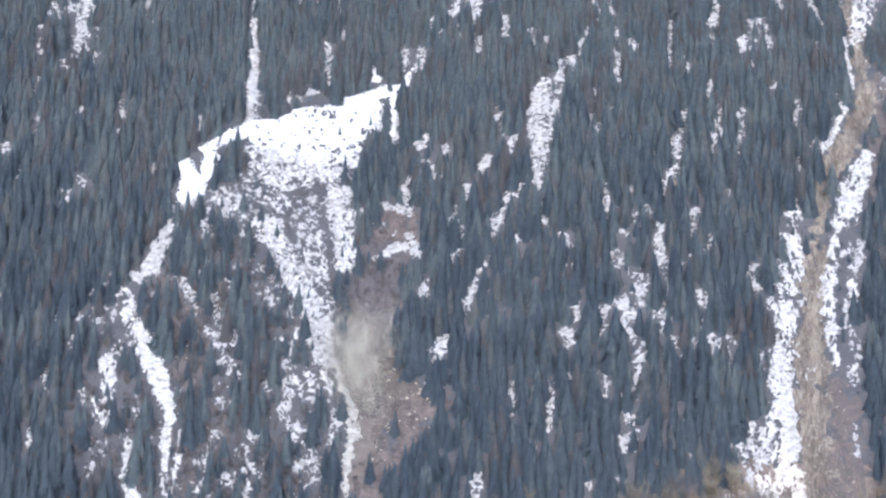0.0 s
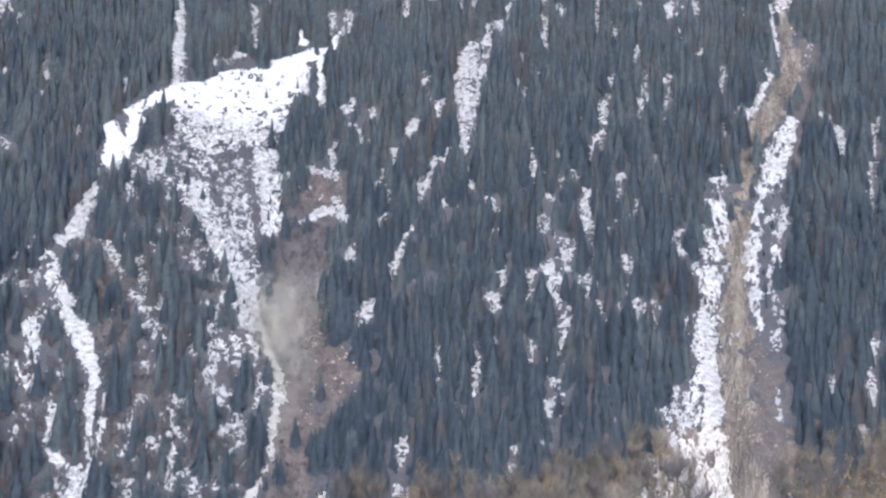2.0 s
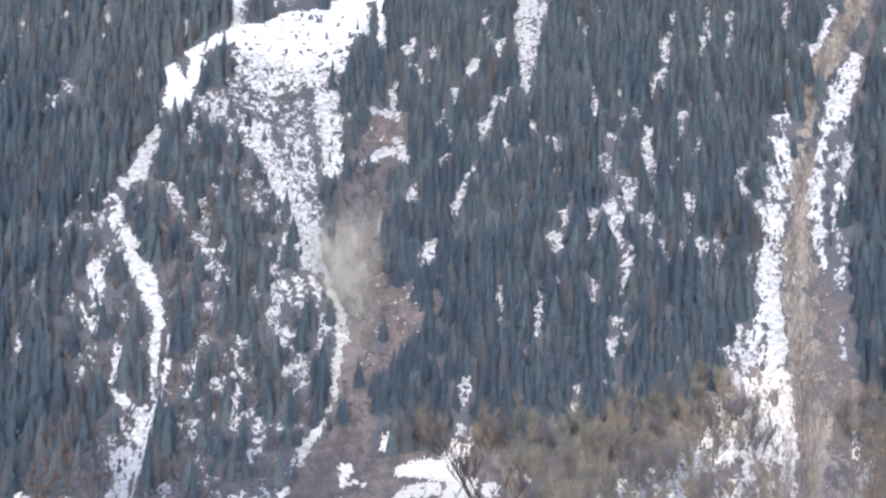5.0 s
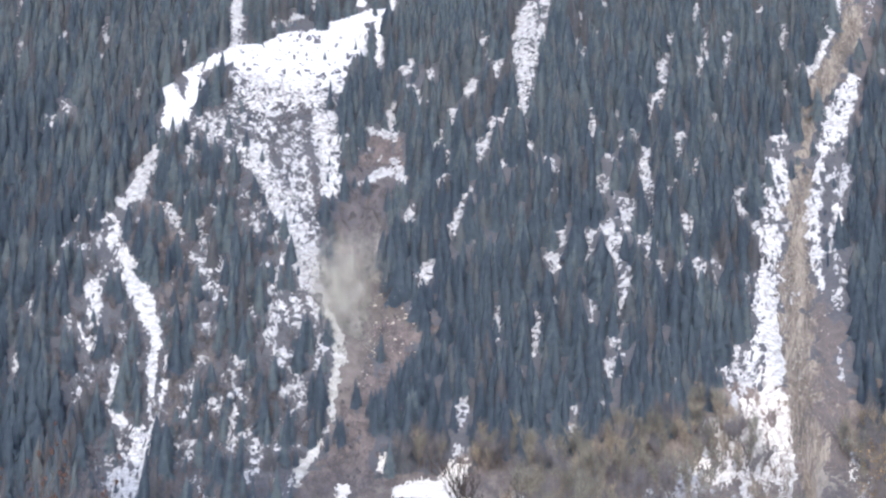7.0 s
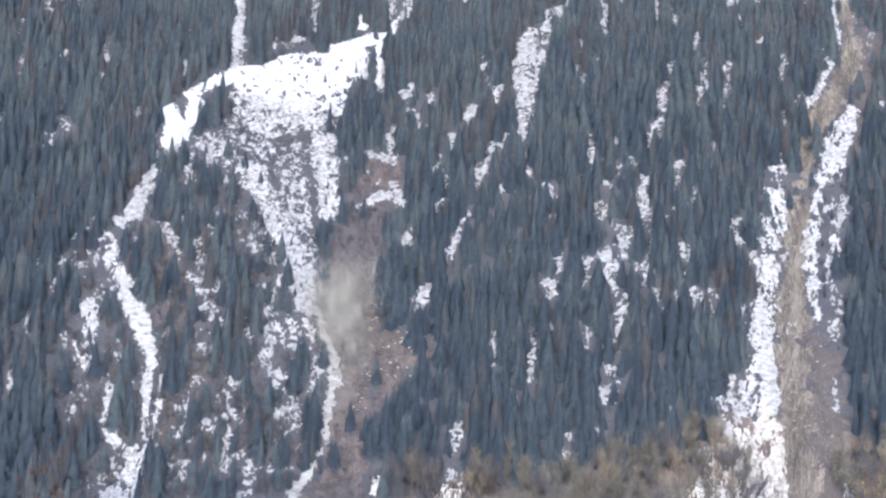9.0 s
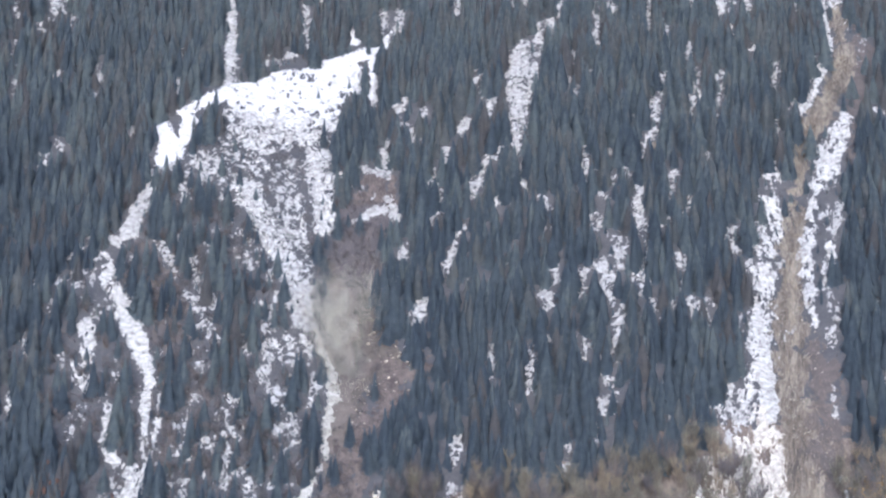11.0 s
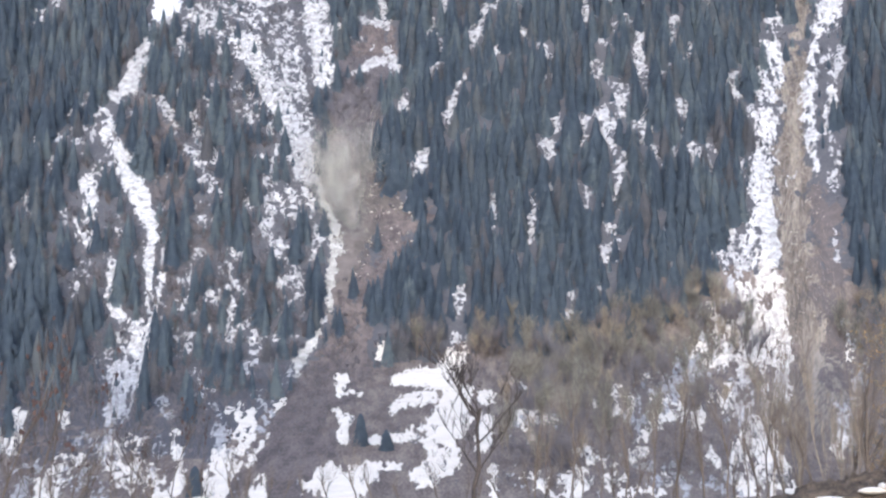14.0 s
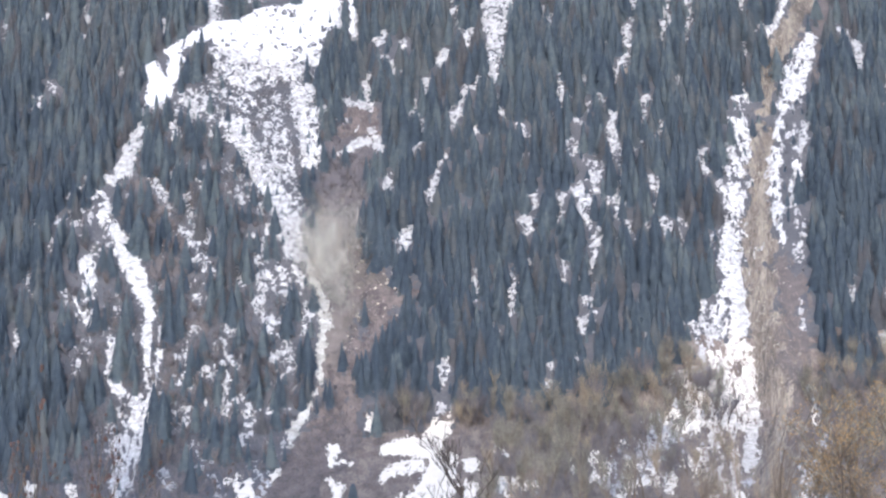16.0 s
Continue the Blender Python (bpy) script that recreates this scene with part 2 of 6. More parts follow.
def ragged(x, h, seed, fine=1.0, long=1.0, grain=1.0):
    """Noise at four sizes, bent out of its grid: the way scrub and stones pierce a snow cover."""
    x, h = x / grain, h / grain
    bend = vnoise(x / 3.1, h / 3.7, seed + 11) - 0.5
    x, h = x + 2.6 * bend / (0.6 + 0.4 * long), h + 3.0 * (vnoise(x / 2.7, h / 3.3, seed + 12) - 0.5)
    out = 0.0
    for size, share in ((6.5, 0.34 / fine), (2.9, 0.3), (1.35, 0.23 * fine), (0.65, 0.13 * fine)):
        out = out + share * vnoise(x / size, h / (size * (0.9 + 0.35 * long)), seed + int(size * 10))
    return out


def broken(X, H, F, w, holes, seed, rough=1.0, long=1.0, fine=1.0, grain=1.0):
    """Fray an outline and open holes in it."""
    rag = rough * min(2.2, 0.5 * w + 0.35)
    F = F - min(0.45, 0.16 * w)
    F = F + rag * 2.0 * (vnoise(X / 4.0, H / 5.0, seed) - 0.5) + min(1.5, rag) * 2.6 * (vnoise(X / 0.9, H / 1.7, seed + 1) - 0.5)
    F = F + min(1.2, rag) * 1.5 * (vnoise(X / 0.45, H / 0.7, seed + 4) - 0.5)
    if holes > 0.04:
        n = ragged(X, H, seed + 2, fine, long, grain)
        cut = np.quantile(n[F > 0] if (F > 0).any() else n, min(max(0.6 + (holes - 0.5) * 1.15, 0.03), 0.86))
        F = np.minimum(F, (n - cut) * 11.0)
    return F


def pieces(F):
    """The connected pieces of F > 0: a number for each cell, 0 outside."""
    mark = np.where(F > -0.2, np.arange(1, F.size + 1).reshape(F.shape), 0)
    while True:
        m = np.pad(mark, 1)
        grown = np.max([m[1:-1, 1:-1], m[:-2, 1:-1], m[2:, 1:-1], m[1:-1, :-2], m[1:-1, 2:]], axis=0)
        grown = np.where(mark > 0, grown, 0)
        if (grown == mark).all():
            return mark
        mark = grown


FLECKS = []


def part_off(X, H, F, thick):
    """Keep the largest piece of a snow sheet; the crumbs round it go to the flecks."""
    mark = pieces(F)
    ids, n = np.unique(mark[mark > 0], return_counts=True)
    if len(ids) < 2:
        return F
    main = mark == ids[n.argmax()]
    m = np.pad(main, 1)
    near = m[1:-1, 1:-1] | m[:-2, 1:-1] | m[2:, 1:-1] | m[1:-1, :-2] | m[1:-1, 2:]
    crumbs = np.where(main, -9.0, F)
    FLECKS.append((X, H, crumbs, thick * 0.8))
    return np.where(near | (mark == 0), F, -9.0)


SNOW_KINDS = {
    "bowl": ("snow_field", "smooth bright white snow filling the open bowl", "snow field", "", SNOW),
    "mottle": ("snow_field", "patchy white snow between scattered conifers and brush", "snow field", "", SNOW_SCRUB),
    "strip": ("snow_strip", "narrow white strip of snow in a forest chute", "snow strip", "snow strips in the forest", SNOW_WOOD),
    "patch": ("snow_patch", "small ragged white snow patch among dark conifers", "snow patch", "snow patches in the forest", SNOW_WOOD),
    "gully_l": ("gully_snow", "white avalanche snow lying in a narrow gully", "gully snow", "avalanche snow in the gullies", SNOW_SCRUB),
    "gully_r": ("gully_snow", "white avalanche snow beside the brown debris channel", "gully snow", "avalanche snow in the gullies", SNOW_SCRUB),
    "fan": ("avalanche_fan", "streaky white snow fan broken by brush and debris", "snow fan", "", SNOW_FAN),
    "dirty": ("dusty_snow_strip", "grey dust-covered snow strip beside the rockfall scar", "dirty snow", "", SNOW_DIRTY),
    "foot": ("snow_tongue", "white snow tongue spreading at the foot of the slope", "snow tongue", "", SNOW_MEADOW),
    "brushy": ("brushy_snow", "thin grey snow cover pierced by brush and dry grass", "snow patch", "snow under the brush", SNOW_MEADOW),
    "mead": ("meadow_snow", "melting white snow patch on brown winter meadow", "snow patch", "snow patches on the meadow", SNOW_MEADOW),
}
BARE_KINDS = {
    "scar": ("rockfall_scar", "bare brown rockfall scar of loose earth and stones", "scar", SCAR),
    "dark": ("scar_head", "dark purplish brown broken ground at the head of the rockfall", "scar", SCAR_DARK),
    "grey": ("scree_chute", "grey scree chute below the rockfall", "scree", GREY),
    "red": ("earth_slope", "reddish brown bare earth slope with low scrub", "earth slope", RED),
    "tan": ("debris_channel", "tan muddy debris channel of stones and broken wood", "debris flow", TAN),
    "brown": ("gully_bank", "dark brown eroded bank beside the debris channel", "bank", BROWN),
    "thin": ("slide_track", "thin tan slide track between conifers", "slide track", TAN),
    "soil": ("bare_ground", "patch of brown bare ground on the wooded slope", "bare ground", SOIL),
}
_count = [0]


def drift(sort, holes, spine):
    """Snow along a line on the face."""
    _count[0] += 1
    got = region(spine, 2.5)
    if got is None:
        return
    at, X, H, U, F = got
    if sort in ("patch", "strip"):
        left = np.mean([p[0] for p in spine]) < -40 and np.mean([p[1] for p in spine]) < 300
        holes = 0.9 * holes if left else max(0.6 * holes, 0.16)
        F = F + (0.15 if left else 0.6)
    elif sort in ("mead", "gully_l"):
        F = F + (0.7 if sort == "mead" else 0.45)
    rough = 0.7 if sort in ("gully_l", "bowl", "mead") else 1.35 if sort in ("patch", "strip") else 1.0
    F = broken(U, H, F, float(np.mean([p[2] for p in spine])), holes, _count[0] * 7, rough, 6.0 if sort == "fan" else 4.5 if sort in ("gully_r", "gully_l") else 1.0,
               1.7 if sort in ("patch", "strip") else 1.35, {"fan": 0.55, "mottle": 0.78, "gully_r": 0.55, "brushy": 0.6, "patch": 0.75, "strip": 0.75}.get(sort, 1.0))
    CHART_SNOW[at] = np.maximum(CHART_SNOW[at], np.where((F > 0.2) & (sort in ("gully_l", "gully_r", "bowl", "dirty", "foot")), F + 5.0, F))
    name, label, category, group, mat = SNOW_KINDS[sort]
    thick = 0.35 + 0.3 * ((_count[0] * 37) % 101) / 101
    me = sheet(name, X, H, part_off(X, H, F, thick), thick, mat)
    if me:
        thing(name, me, label, category, group)


def flecks(cut, spine):
    """Countless small remains of snow over a stretch of the face."""
    _count[0] += 1
    at, X, H, U, F = region(spine, 2.5)
    s = _count[0] * 7
    n = 0.4 * vnoise(U / 14, H / 16, s) + 0.3 * vnoise(U / 3.0, H / 4.5, s + 1) + 0.3 * vnoise(U / 1.2, H / 1.9, s + 2)
    F = np.minimum(F, (n - cut) * 9.0)
    if cut < 0.75:
        CHART_SNOW[at] = np.maximum(CHART_SNOW[at], F)
    FLECKS.append((X, H, F, 0.3))


def build_flecks():
    V, Q, base = [], [], 0
    for X, H, F, thick in FLECKS:
        me = sheet("scrap", X, H, F, thick, SNOW_WOOD)
        if me is None:
            continue
        v = np.empty(len(me.vertices) * 3, np.float32)
        me.vertices.foreach_get("co", v)
        q = np.empty(len(me.loops), np.int32)
        me.loops.foreach_get("vertex_index", q)
        V.append(v.reshape(-1, 3))
        Q.append(q.reshape(-1, 4) + base)
        base += len(V[-1])
        bpy.data.meshes.remove(me)
    thing("snow_flecks", mesh_from("snow_flecks", np.concatenate(V), np.concatenate(Q), [SNOW_WOOD], True),
          "countless small crumbs of old snow between trees", "snow", "", "stuff")


def bare(sort, holes, spine):
    """Bare earth along a line on the face."""
    _count[0] += 1
    at, X, H, U, F = region(spine, 2.5)
    w = float(np.mean([p[2] for p in spine]))
    F = F + min(6.0, 0.5 * w) * 2.0 * (vnoise(U / 13.0, H / 17.0, _count[0] * 7 + 5) - 0.55)
    F = broken(U, H, F, w, holes, _count[0] * 7, 2.3)
    CHART_BARE[at] = np.maximum(CHART_BARE[at], F)
    name, label, category, mat = BARE_KINDS[sort]
    me = sheet(name, X, H, F, 0.1 + 0.12 * ((_count[0] * 37) % 101) / 101, mat)
    if me:
        thing(name, me, label, category, "", "structure")


def clearing(sort, density, spine):
    """Where the wood stands thinner."""
    at, X, H, U, F = region(spine, 4)
    soft = np.clip(F / 8.0 + 0.5, 0, 1)
    CHART_WOOD[at] = np.minimum(CHART_WOOD[at], 1 - soft * (1 - density))


def chart(a, x, h):
    i = np.clip(((np.asarray(x) - X0) / CELL).round().astype(int), 0, NX - 1)
    j = np.clip(((np.asarray(h) - H0) / CELL).round().astype(int), 0, NH - 1)
    return a[j, i]
# ---- the ground: one sheet from the valley floor over the mountain to the horizon ----
def build_ground():
    xs = np.concatenate([[-4500, -3000, -2000, -1400, -1000, -760, -620, -540], np.arange(-496, 497, 4.0), [540, 620, 760, 1000, 1400, 2000, 3000, 4500]])
    ys = np.concatenate([[-4000, -2500, -1200, -600, -300, -150, -60], np.arange(0, 600, 15.0)])
    hs = np.concatenate([np.arange(VALLEY, 66, 1.5), np.arange(66, 662, 3.5), np.arange(664, 1000, 24.0)])
    rows = [np.stack([xs, np.full_like(xs, y), np.full_like(xs, VALLEY)], -1) for y in ys]
    rows += [np.stack([xs, face_y(xs, np.full_like(xs, h)), np.full_like(xs, h)], -1) for h in hs]
    rows += [np.stack([xs, np.full_like(xs, y), np.full_like(xs, 1010.0)], -1) for y in (2150, 3000, 4500)]
    V = np.concatenate(rows)
    n, m = len(xs), len(rows)
    jj, ii = np.meshgrid(np.arange(m - 1), np.arange(n - 1), indexing="ij")
    Q = np.stack([jj * n + ii, jj * n + ii + 1, (jj + 1) * n + ii + 1, (jj + 1) * n + ii], -1).reshape(-1, 4)
    me = mesh_from("ground", V, Q, [FLOOR, GRASS], True)
    mid = V[Q].mean(1)
    x, z = mid[:, 0], mid[:, 2]
    top = np.interp(x, [-90, -75, 5, 25, 40, 120, 150, 170, 260], [6, 48, 48, 62, 70, 98, 100, 90, 100])
    grass = z < top + np.interp(x, [-90, -75, 5, 25], [24, 44, 44, 32]) * vnoise(x / 22, z / 14, 3) * (0.5 + vnoise(x / 6, z / 2.5, 4))
    me.polygons.foreach_set("material_index", grass.astype(np.int32))
    thing("ground", me, "brown winter meadow rising into a steep wooded mountainside", "ground", "", "structure")


build_ground()
# ---- soil, open wood and snow: lines of (x, height, half width) on the face ----
bare("red", 0.00, [(-54, 297, 8.6), (-55, 287, 11.4), (-56, 276, 11.3)])
bare("dark", 0.00, [(-56, 268, 12.6), (-62, 250, 15.8), (-64, 232, 16.2), (-62, 215, 15.3)])
bare("scar", 0.00, [(-66, 221, 17.4), (-64, 204, 17.8), (-60, 187, 17.5), (-57, 172, 18.5), (-52, 160, 19.5)])
bare("scar", 0.10, [(-46, 161, 17.6), (-39, 153, 13.7)])
bare("red", 0.10, [(-42, 151, 10.6), (-29, 147, 8.0), (-19, 154, 4.3)])
bare("scar", 0.00, [(-55, 160, 16.4), (-55, 144, 13.0), (-57, 131, 9.1), (-59, 118, 6.0)])
bare("grey", 0.00, [(-61, 144, 8.0), (-61, 125, 7.5), (-62, 111, 5.9), (-64, 99, 4.1), (-66, 91, 2.3)])
bare("red", 0.05, [(-29, 149, 6.2), (-40, 138, 7.3), (-48, 122, 7.8), (-52, 104, 9.4), (-55, 88, 10.3), (-59, 72, 12.1), (-63, 53, 13.8)])
bare("red", 0.00, [(-63, 55, 13.4), (-66, 36, 13.5), (-65, 21, 12.4), (-57, 2, 10.9)])
bare("tan", 0.00, [(319, 627, 7.0), (306, 586, 6.7), (291, 530, 5.9), (283, 483, 5.2), (280, 450, 6.3), (277, 421, 8.2), (263, 390, 8.8), (245, 362, 8.5), (232, 338, 7.6), (222, 314, 6.7)])
bare("tan", 0.00, [(237, 346, 6.1), (226, 323, 5.2), (217, 298, 4.7), (210, 272, 6.4), (202, 244, 7.6), (196, 221, 8.7), (190, 196, 9.1), (186, 172, 7.6)])
bare("tan", 0.00, [(186, 172, 8.3), (181, 149, 8.1), (175, 131, 8.5), (177, 117, 10.7), (178, 100, 12.8), (177, 81, 13.7), (168, 55, 14.5), (144, 29, 13.7)])
bare("brown", 0.10, [(197, 167, 5.7), (195, 145, 8.6), (189, 124, 10.8), (188, 103, 9.9), (186, 81, 9.7), (178, 55, 9.1)])
bare("brown", 0.10, [(297, 454, 6.8), (286, 417, 9.8), (273, 372, 8.6), (255, 348, 4.6)])
bare("brown", 0.30, [(265, 356, 5.4), (255, 318, 5.1), (244, 284, 3.6)])
bare("thin", 0.00, [(136.5, 337.4, 2.3), (127.5, 324.4, 1.9), (119.0, 314.2, 1.1)])
bare("soil", 0.35, [(-183, 229, 11.5), (-174, 204, 14.5), (-167, 184, 14.2), (-157, 164, 10.7)])
bare("soil", 0.30, [(-125, 146, 6.7), (-119, 145, 5.5)])
bare("soil", 0.40, [(-161, 131, 4.2), (-154, 114, 4.1), (-152, 97, 4.1)])
bare("soil", 0.50, [(-151, 156, 9.3), (-143, 134, 9.1)])
bare("soil", 0.50, [(26.7, 263.0, 2.8), (22.6, 240.0, 2.7)])
bare("soil", 0.40, [(26, 170, 4.5), (30, 159, 3.2)])
bare("soil", 0.50, [(12, 218, 3.4), (16.9, 201.8, 2.6)])
bare("soil", 0.30, [(-19.5, 158.2, 2.2), (-19.2, 143.4, 1.9)])
clearing("open", 0.12, [(-150, 368, 22.0), (-125, 352, 38.0), (-115, 310, 26.0), (-102, 262, 16.0)])
clearing("open", 0.66, [(-137, 334, 45.5), (-132, 297, 47.3)])
clearing("open", 0.74, [(-141, 258, 45.5), (-152, 221, 50.3)])
clearing("open", 0.72, [(-145, 179, 60.6), (-138, 141, 57.8)])
clearing("open", 0.78, [(-133, 107, 52.8), (-131, 75, 53.8), (-115, 41, 42.4)])
clearing("open", 0.38, [(-210, 187, 19.3), (-199, 135, 18.3), (-198, 107, 14.7)])
clearing("open", 0.85, [(190, 239, 20.5), (173, 187, 16.1), (158, 148, 15.3)])
clearing("open", 0.85, [(228, 264, 13.9), (207, 186, 12.8)])
clearing("open", 0.12, [(150, 103, 20.4), (143, 68, 25.1)])
clearing("open", 0.75, [(213, 134, 12.1), (202, 100, 11.6)])
clearing("open", 0.60, [(310, 548, 23.2), (271, 405, 20.2)])
clearing("open", 0.00, [(-26, 41, 22.5), (2, 59, 21.9), (4, 29, 27.4), (40, 38, 29.3), (76, 38, 29.3), (115, 32, 28.0), (161, 38, 14.6)])
clearing("open", 0.66, [(-162, 35, 26.2), (-117, 38, 26.8)])
clearing("open", 0.25, [(-118, 5, 22.7), (-81, 5, 22.7)])
clearing("open", 0.10, [(-58, 48, 18.2), (-67, 35, 14.3)])
drift("bowl", 0.06, [(-188, 356, 5.6), (-174, 368, 6.0), (-158, 378, 9.1), (-139, 379, 13.7), (-120, 386, 20.0), (-101, 388, 23.2), (-90, 401, 15.6)])
drift("bowl", 0.00, [(-95, 413, 9.5), (-75, 425, 6.4), (-59, 436, 4.4), (-54, 454, 2.0)])
drift("bowl", 0.00, [(-83, 458, 1.6), (-78, 442, 4.4)])
drift("bowl", 0.00, [(-78, 410, 5.9), (-76, 393, 4.3), (-74, 384, 1.9)])
drift("bowl", 0.00, [(-66, 429, 3.6), (-63, 404, 3.1), (-63, 381, 2.3), (-61, 371, 1.1)])
drift("bowl", 0.04, [(-184, 350, 5.2), (-183, 330, 4.7), (-184, 311, 2.8)])
drift("gully_l", 0.00, [(-186, 552, 2.2), (-176, 477, 2.9), (-165, 406, 3.1)])
drift("strip", 0.20, [(-48.9, 452.8, 2.6), (-46.5, 479.0, 2.6)])
drift("strip", 0.10, [(-38, 505, 4.5), (-34, 489, 3.5), (-35.8, 478.1, 1.7)])
drift("strip", 0.15, [(-41.1, 513.8, 2.2), (-25, 516, 4.5), (-20.4, 538.3, 2.7), (-17, 573, 3.8)])
drift("strip", 0.10, [(-15, 552, 4.6), (-9, 530, 6.8), (2, 527, 4.1)])
drift("patch", 0.00, [(-5, 517, 3.6), (-5.6, 503.3, 1.8)])
drift("patch", 0.45, [(12, 576, 12.2), (9, 551, 9.2)])
drift("strip", 0.10, [(-182.1, 559.4, 1.4), (-182.1, 530.1, 1.8), (-175.6, 484.5, 1.8), (-169.8, 451.4, 2.1), (-167, 422, 3.7), (-163, 396, 3.6), (-161, 383, 3.6)])
drift("strip", 0.30, [(-204.8, 431.6, 1.2), (-200.0, 400.1, 1.2), (-197.3, 378.9, 2.0)])
drift("bowl", 0.00, [(-199, 341, 4.9), (-192, 325, 7.8), (-191, 312, 7.0), (-192, 306, 5.1)])
drift("patch", 0.35, [(-186, 304, 4.4), (-191.3, 299.7, 2.9)])
drift("patch", 0.30, [(-141.5, 419.8, 1.6), (-140.8, 411.0, 2.0)])
drift("patch", 0.50, [(-132, 417, 3.3), (-125, 423, 3.3)])
drift("patch", 0.50, [(-333, 540, 5.5), (-326, 520, 4.5)])
drift("patch", 0.00, [(-321, 540, 6.4), (-317, 524, 7.2), (-315, 511, 4.5), (-310, 488, 4.4), (-308, 471, 5.6)])
drift("patch", 0.20, [(-310.4, 461.2, 2.6), (-312, 448, 3.8), (-305.8, 445.4, 1.7)])
drift("patch", 0.30, [(-318.9, 565.3, 1.9), (-314.0, 545.5, 2.3)])
drift("patch", 0.50, [(-300.7, 496.9, 2.7), (-296.7, 486.1, 1.8)])
drift("patch", 0.40, [(-293, 469, 3.0), (-293.7, 455.1, 1.7)])
drift("strip", 0.50, [(-342.6, 495.7, 2.2), (-336.0, 473.6, 2.2), (-325.7, 437.4, 1.7), (-319.7, 412.5, 1.6), (-309.2, 375.0, 1.2)])
drift("patch", 0.40, [(-333.3, 507.3, 2.7), (-350.1, 555.5, 1.4), (-362.4, 591.9, 1.4)])
drift("patch", 0.30, [(-286.3, 399.3, 2.0), (-284.7, 388.9, 2.8)])
drift("patch", 0.50, [(-257.0, 405.2, 2.8), (-255, 390, 3.2)])
drift("patch", 0.10, [(-252, 374, 3.5), (-248.4, 377.3, 2.0)])
drift("patch", 0.10, [(-219.9, 344.7, 2.7), (-218.4, 332.1, 1.9)])
drift("patch", 0.50, [(-265, 324, 3.4), (-261.8, 318.4, 2.2)])
drift("patch", 0.50, [(-273, 313, 3.3), (-270.7, 304.5, 2.9)])
drift("patch", 0.50, [(-305.2, 363.9, 1.2), (-301.7, 353.4, 1.2)])
drift("patch", 0.40, [(-307.3, 329.9, 1.9), (-305.0, 322.7, 1.5)])
drift("patch", 0.50, [(-273.6, 361.1, 1.2), (-269.9, 344.6, 1.1)])
drift("patch", 0.20, [(-208, 596, 3.4), (-205, 580, 4.3), (-200.7, 561.0, 1.9)])
drift("strip", 0.30, [(-175.5, 590.7, 1.9), (-170.9, 555.4, 1.9), (-168.5, 535.1, 0.9)])
drift("strip", 0.30, [(-154.2, 593.4, 1.9), (-149.0, 550.9, 1.9), (-145.7, 516.3, 1.4)])
drift("strip", 0.50, [(-140.2, 582.5, 1.4), (-132.1, 528.1, 1.4)])
drift("patch", 0.20, [(-117.0, 546.8, 2.3), (-115.4, 524.3, 1.4)])
drift("patch", 0.20, [(-108.1, 504.6, 2.2), (-107.8, 490.7, 1.8)])
drift("strip", 0.30, [(-120.3, 483.3, 2.2), (-117.3, 466.1, 2.2), (-113.7, 435.2, 1.3)])
drift("patch", 0.40, [(-145.7, 468.6, 1.7), (-142.6, 451.0, 1.7)])
drift("patch", 0.30, [(-63, 589, 7.7), (-59, 568, 3.8)])
drift("patch", 0.40, [(-99.1, 581.4, 2.9), (-99.5, 600.7, 2.4)])
drift("patch", 0.40, [(-303.1, 573.3, 2.8), (-306.9, 598.9, 2.9)])
drift("patch", 0.15, [(-60.0, 483.3, 2.2), (-58.8, 467.8, 2.6), (-59.4, 454.1, 1.3)])
drift("patch", 0.50, [(-269, 527, 4.5), (-269, 544, 3.7)])
drift("patch", 0.50, [(-257.4, 506.0, 1.8), (-256.2, 496.4, 1.3)])
drift("patch", 0.10, [(18, 509, 3.5), (18.0, 497.2, 2.6), (17.0, 485.6, 1.7)])
drift("patch", 0.10, [(-3, 483, 3.0), (-3.8, 468.2, 1.7)])
drift("patch", 0.40, [(-17.5, 500.2, 1.8), (-16.8, 483.1, 1.3)])
drift("strip", 0.15, [(88.9, 546.1, 1.8), (87.8, 521.1, 2.7), (86, 505, 4.0), (79.0, 485.6, 2.2), (73.8, 478.6, 1.7), (72.4, 463.8, 1.7)])
drift("patch", 0.10, [(67, 459, 3.4), (64.6, 445.2, 2.5)])
drift("strip", 0.20, [(55.9, 453.8, 2.1), (56.0, 432.8, 2.5), (54.0, 416.4, 2.4)])
drift("strip", 0.05, [(46, 428, 3.3), (42, 418, 7.3), (41, 399, 8.0), (39, 378, 8.6), (39, 362, 6.2), (38, 346, 4.6), (36, 333, 4.5), (35.3, 318.0, 1.8)])
drift("patch", 0.20, [(51.6, 409.9, 2.4), (51, 391, 3.2)])
drift("patch", 0.30, [(40.7, 306.3, 2.6), (39.3, 296.3, 2.9)])
drift("strip", 0.25, [(103.6, 500.2, 1.3), (100.9, 476.7, 2.6), (100.2, 449.1, 1.7), (97.1, 425.1, 1.2)])
drift("patch", 0.30, [(114, 486, 3.1), (112, 473, 3.9)])
drift("patch", 0.40, [(101.8, 537.9, 1.8), (98.9, 514.2, 1.8)])
drift("patch", 0.50, [(35.3, 491.0, 2.2), (36.5, 476.0, 1.7)])
drift("patch", 0.40, [(48.1, 487.0, 1.7), (47.2, 465.5, 1.3)])
drift("patch", 0.50, [(127, 464, 3.4), (124.5, 459.5, 2.1)])
drift("strip", 0.50, [(145.3, 509.5, 1.8), (141.5, 472.2, 1.7), (136.7, 440.9, 1.3)])
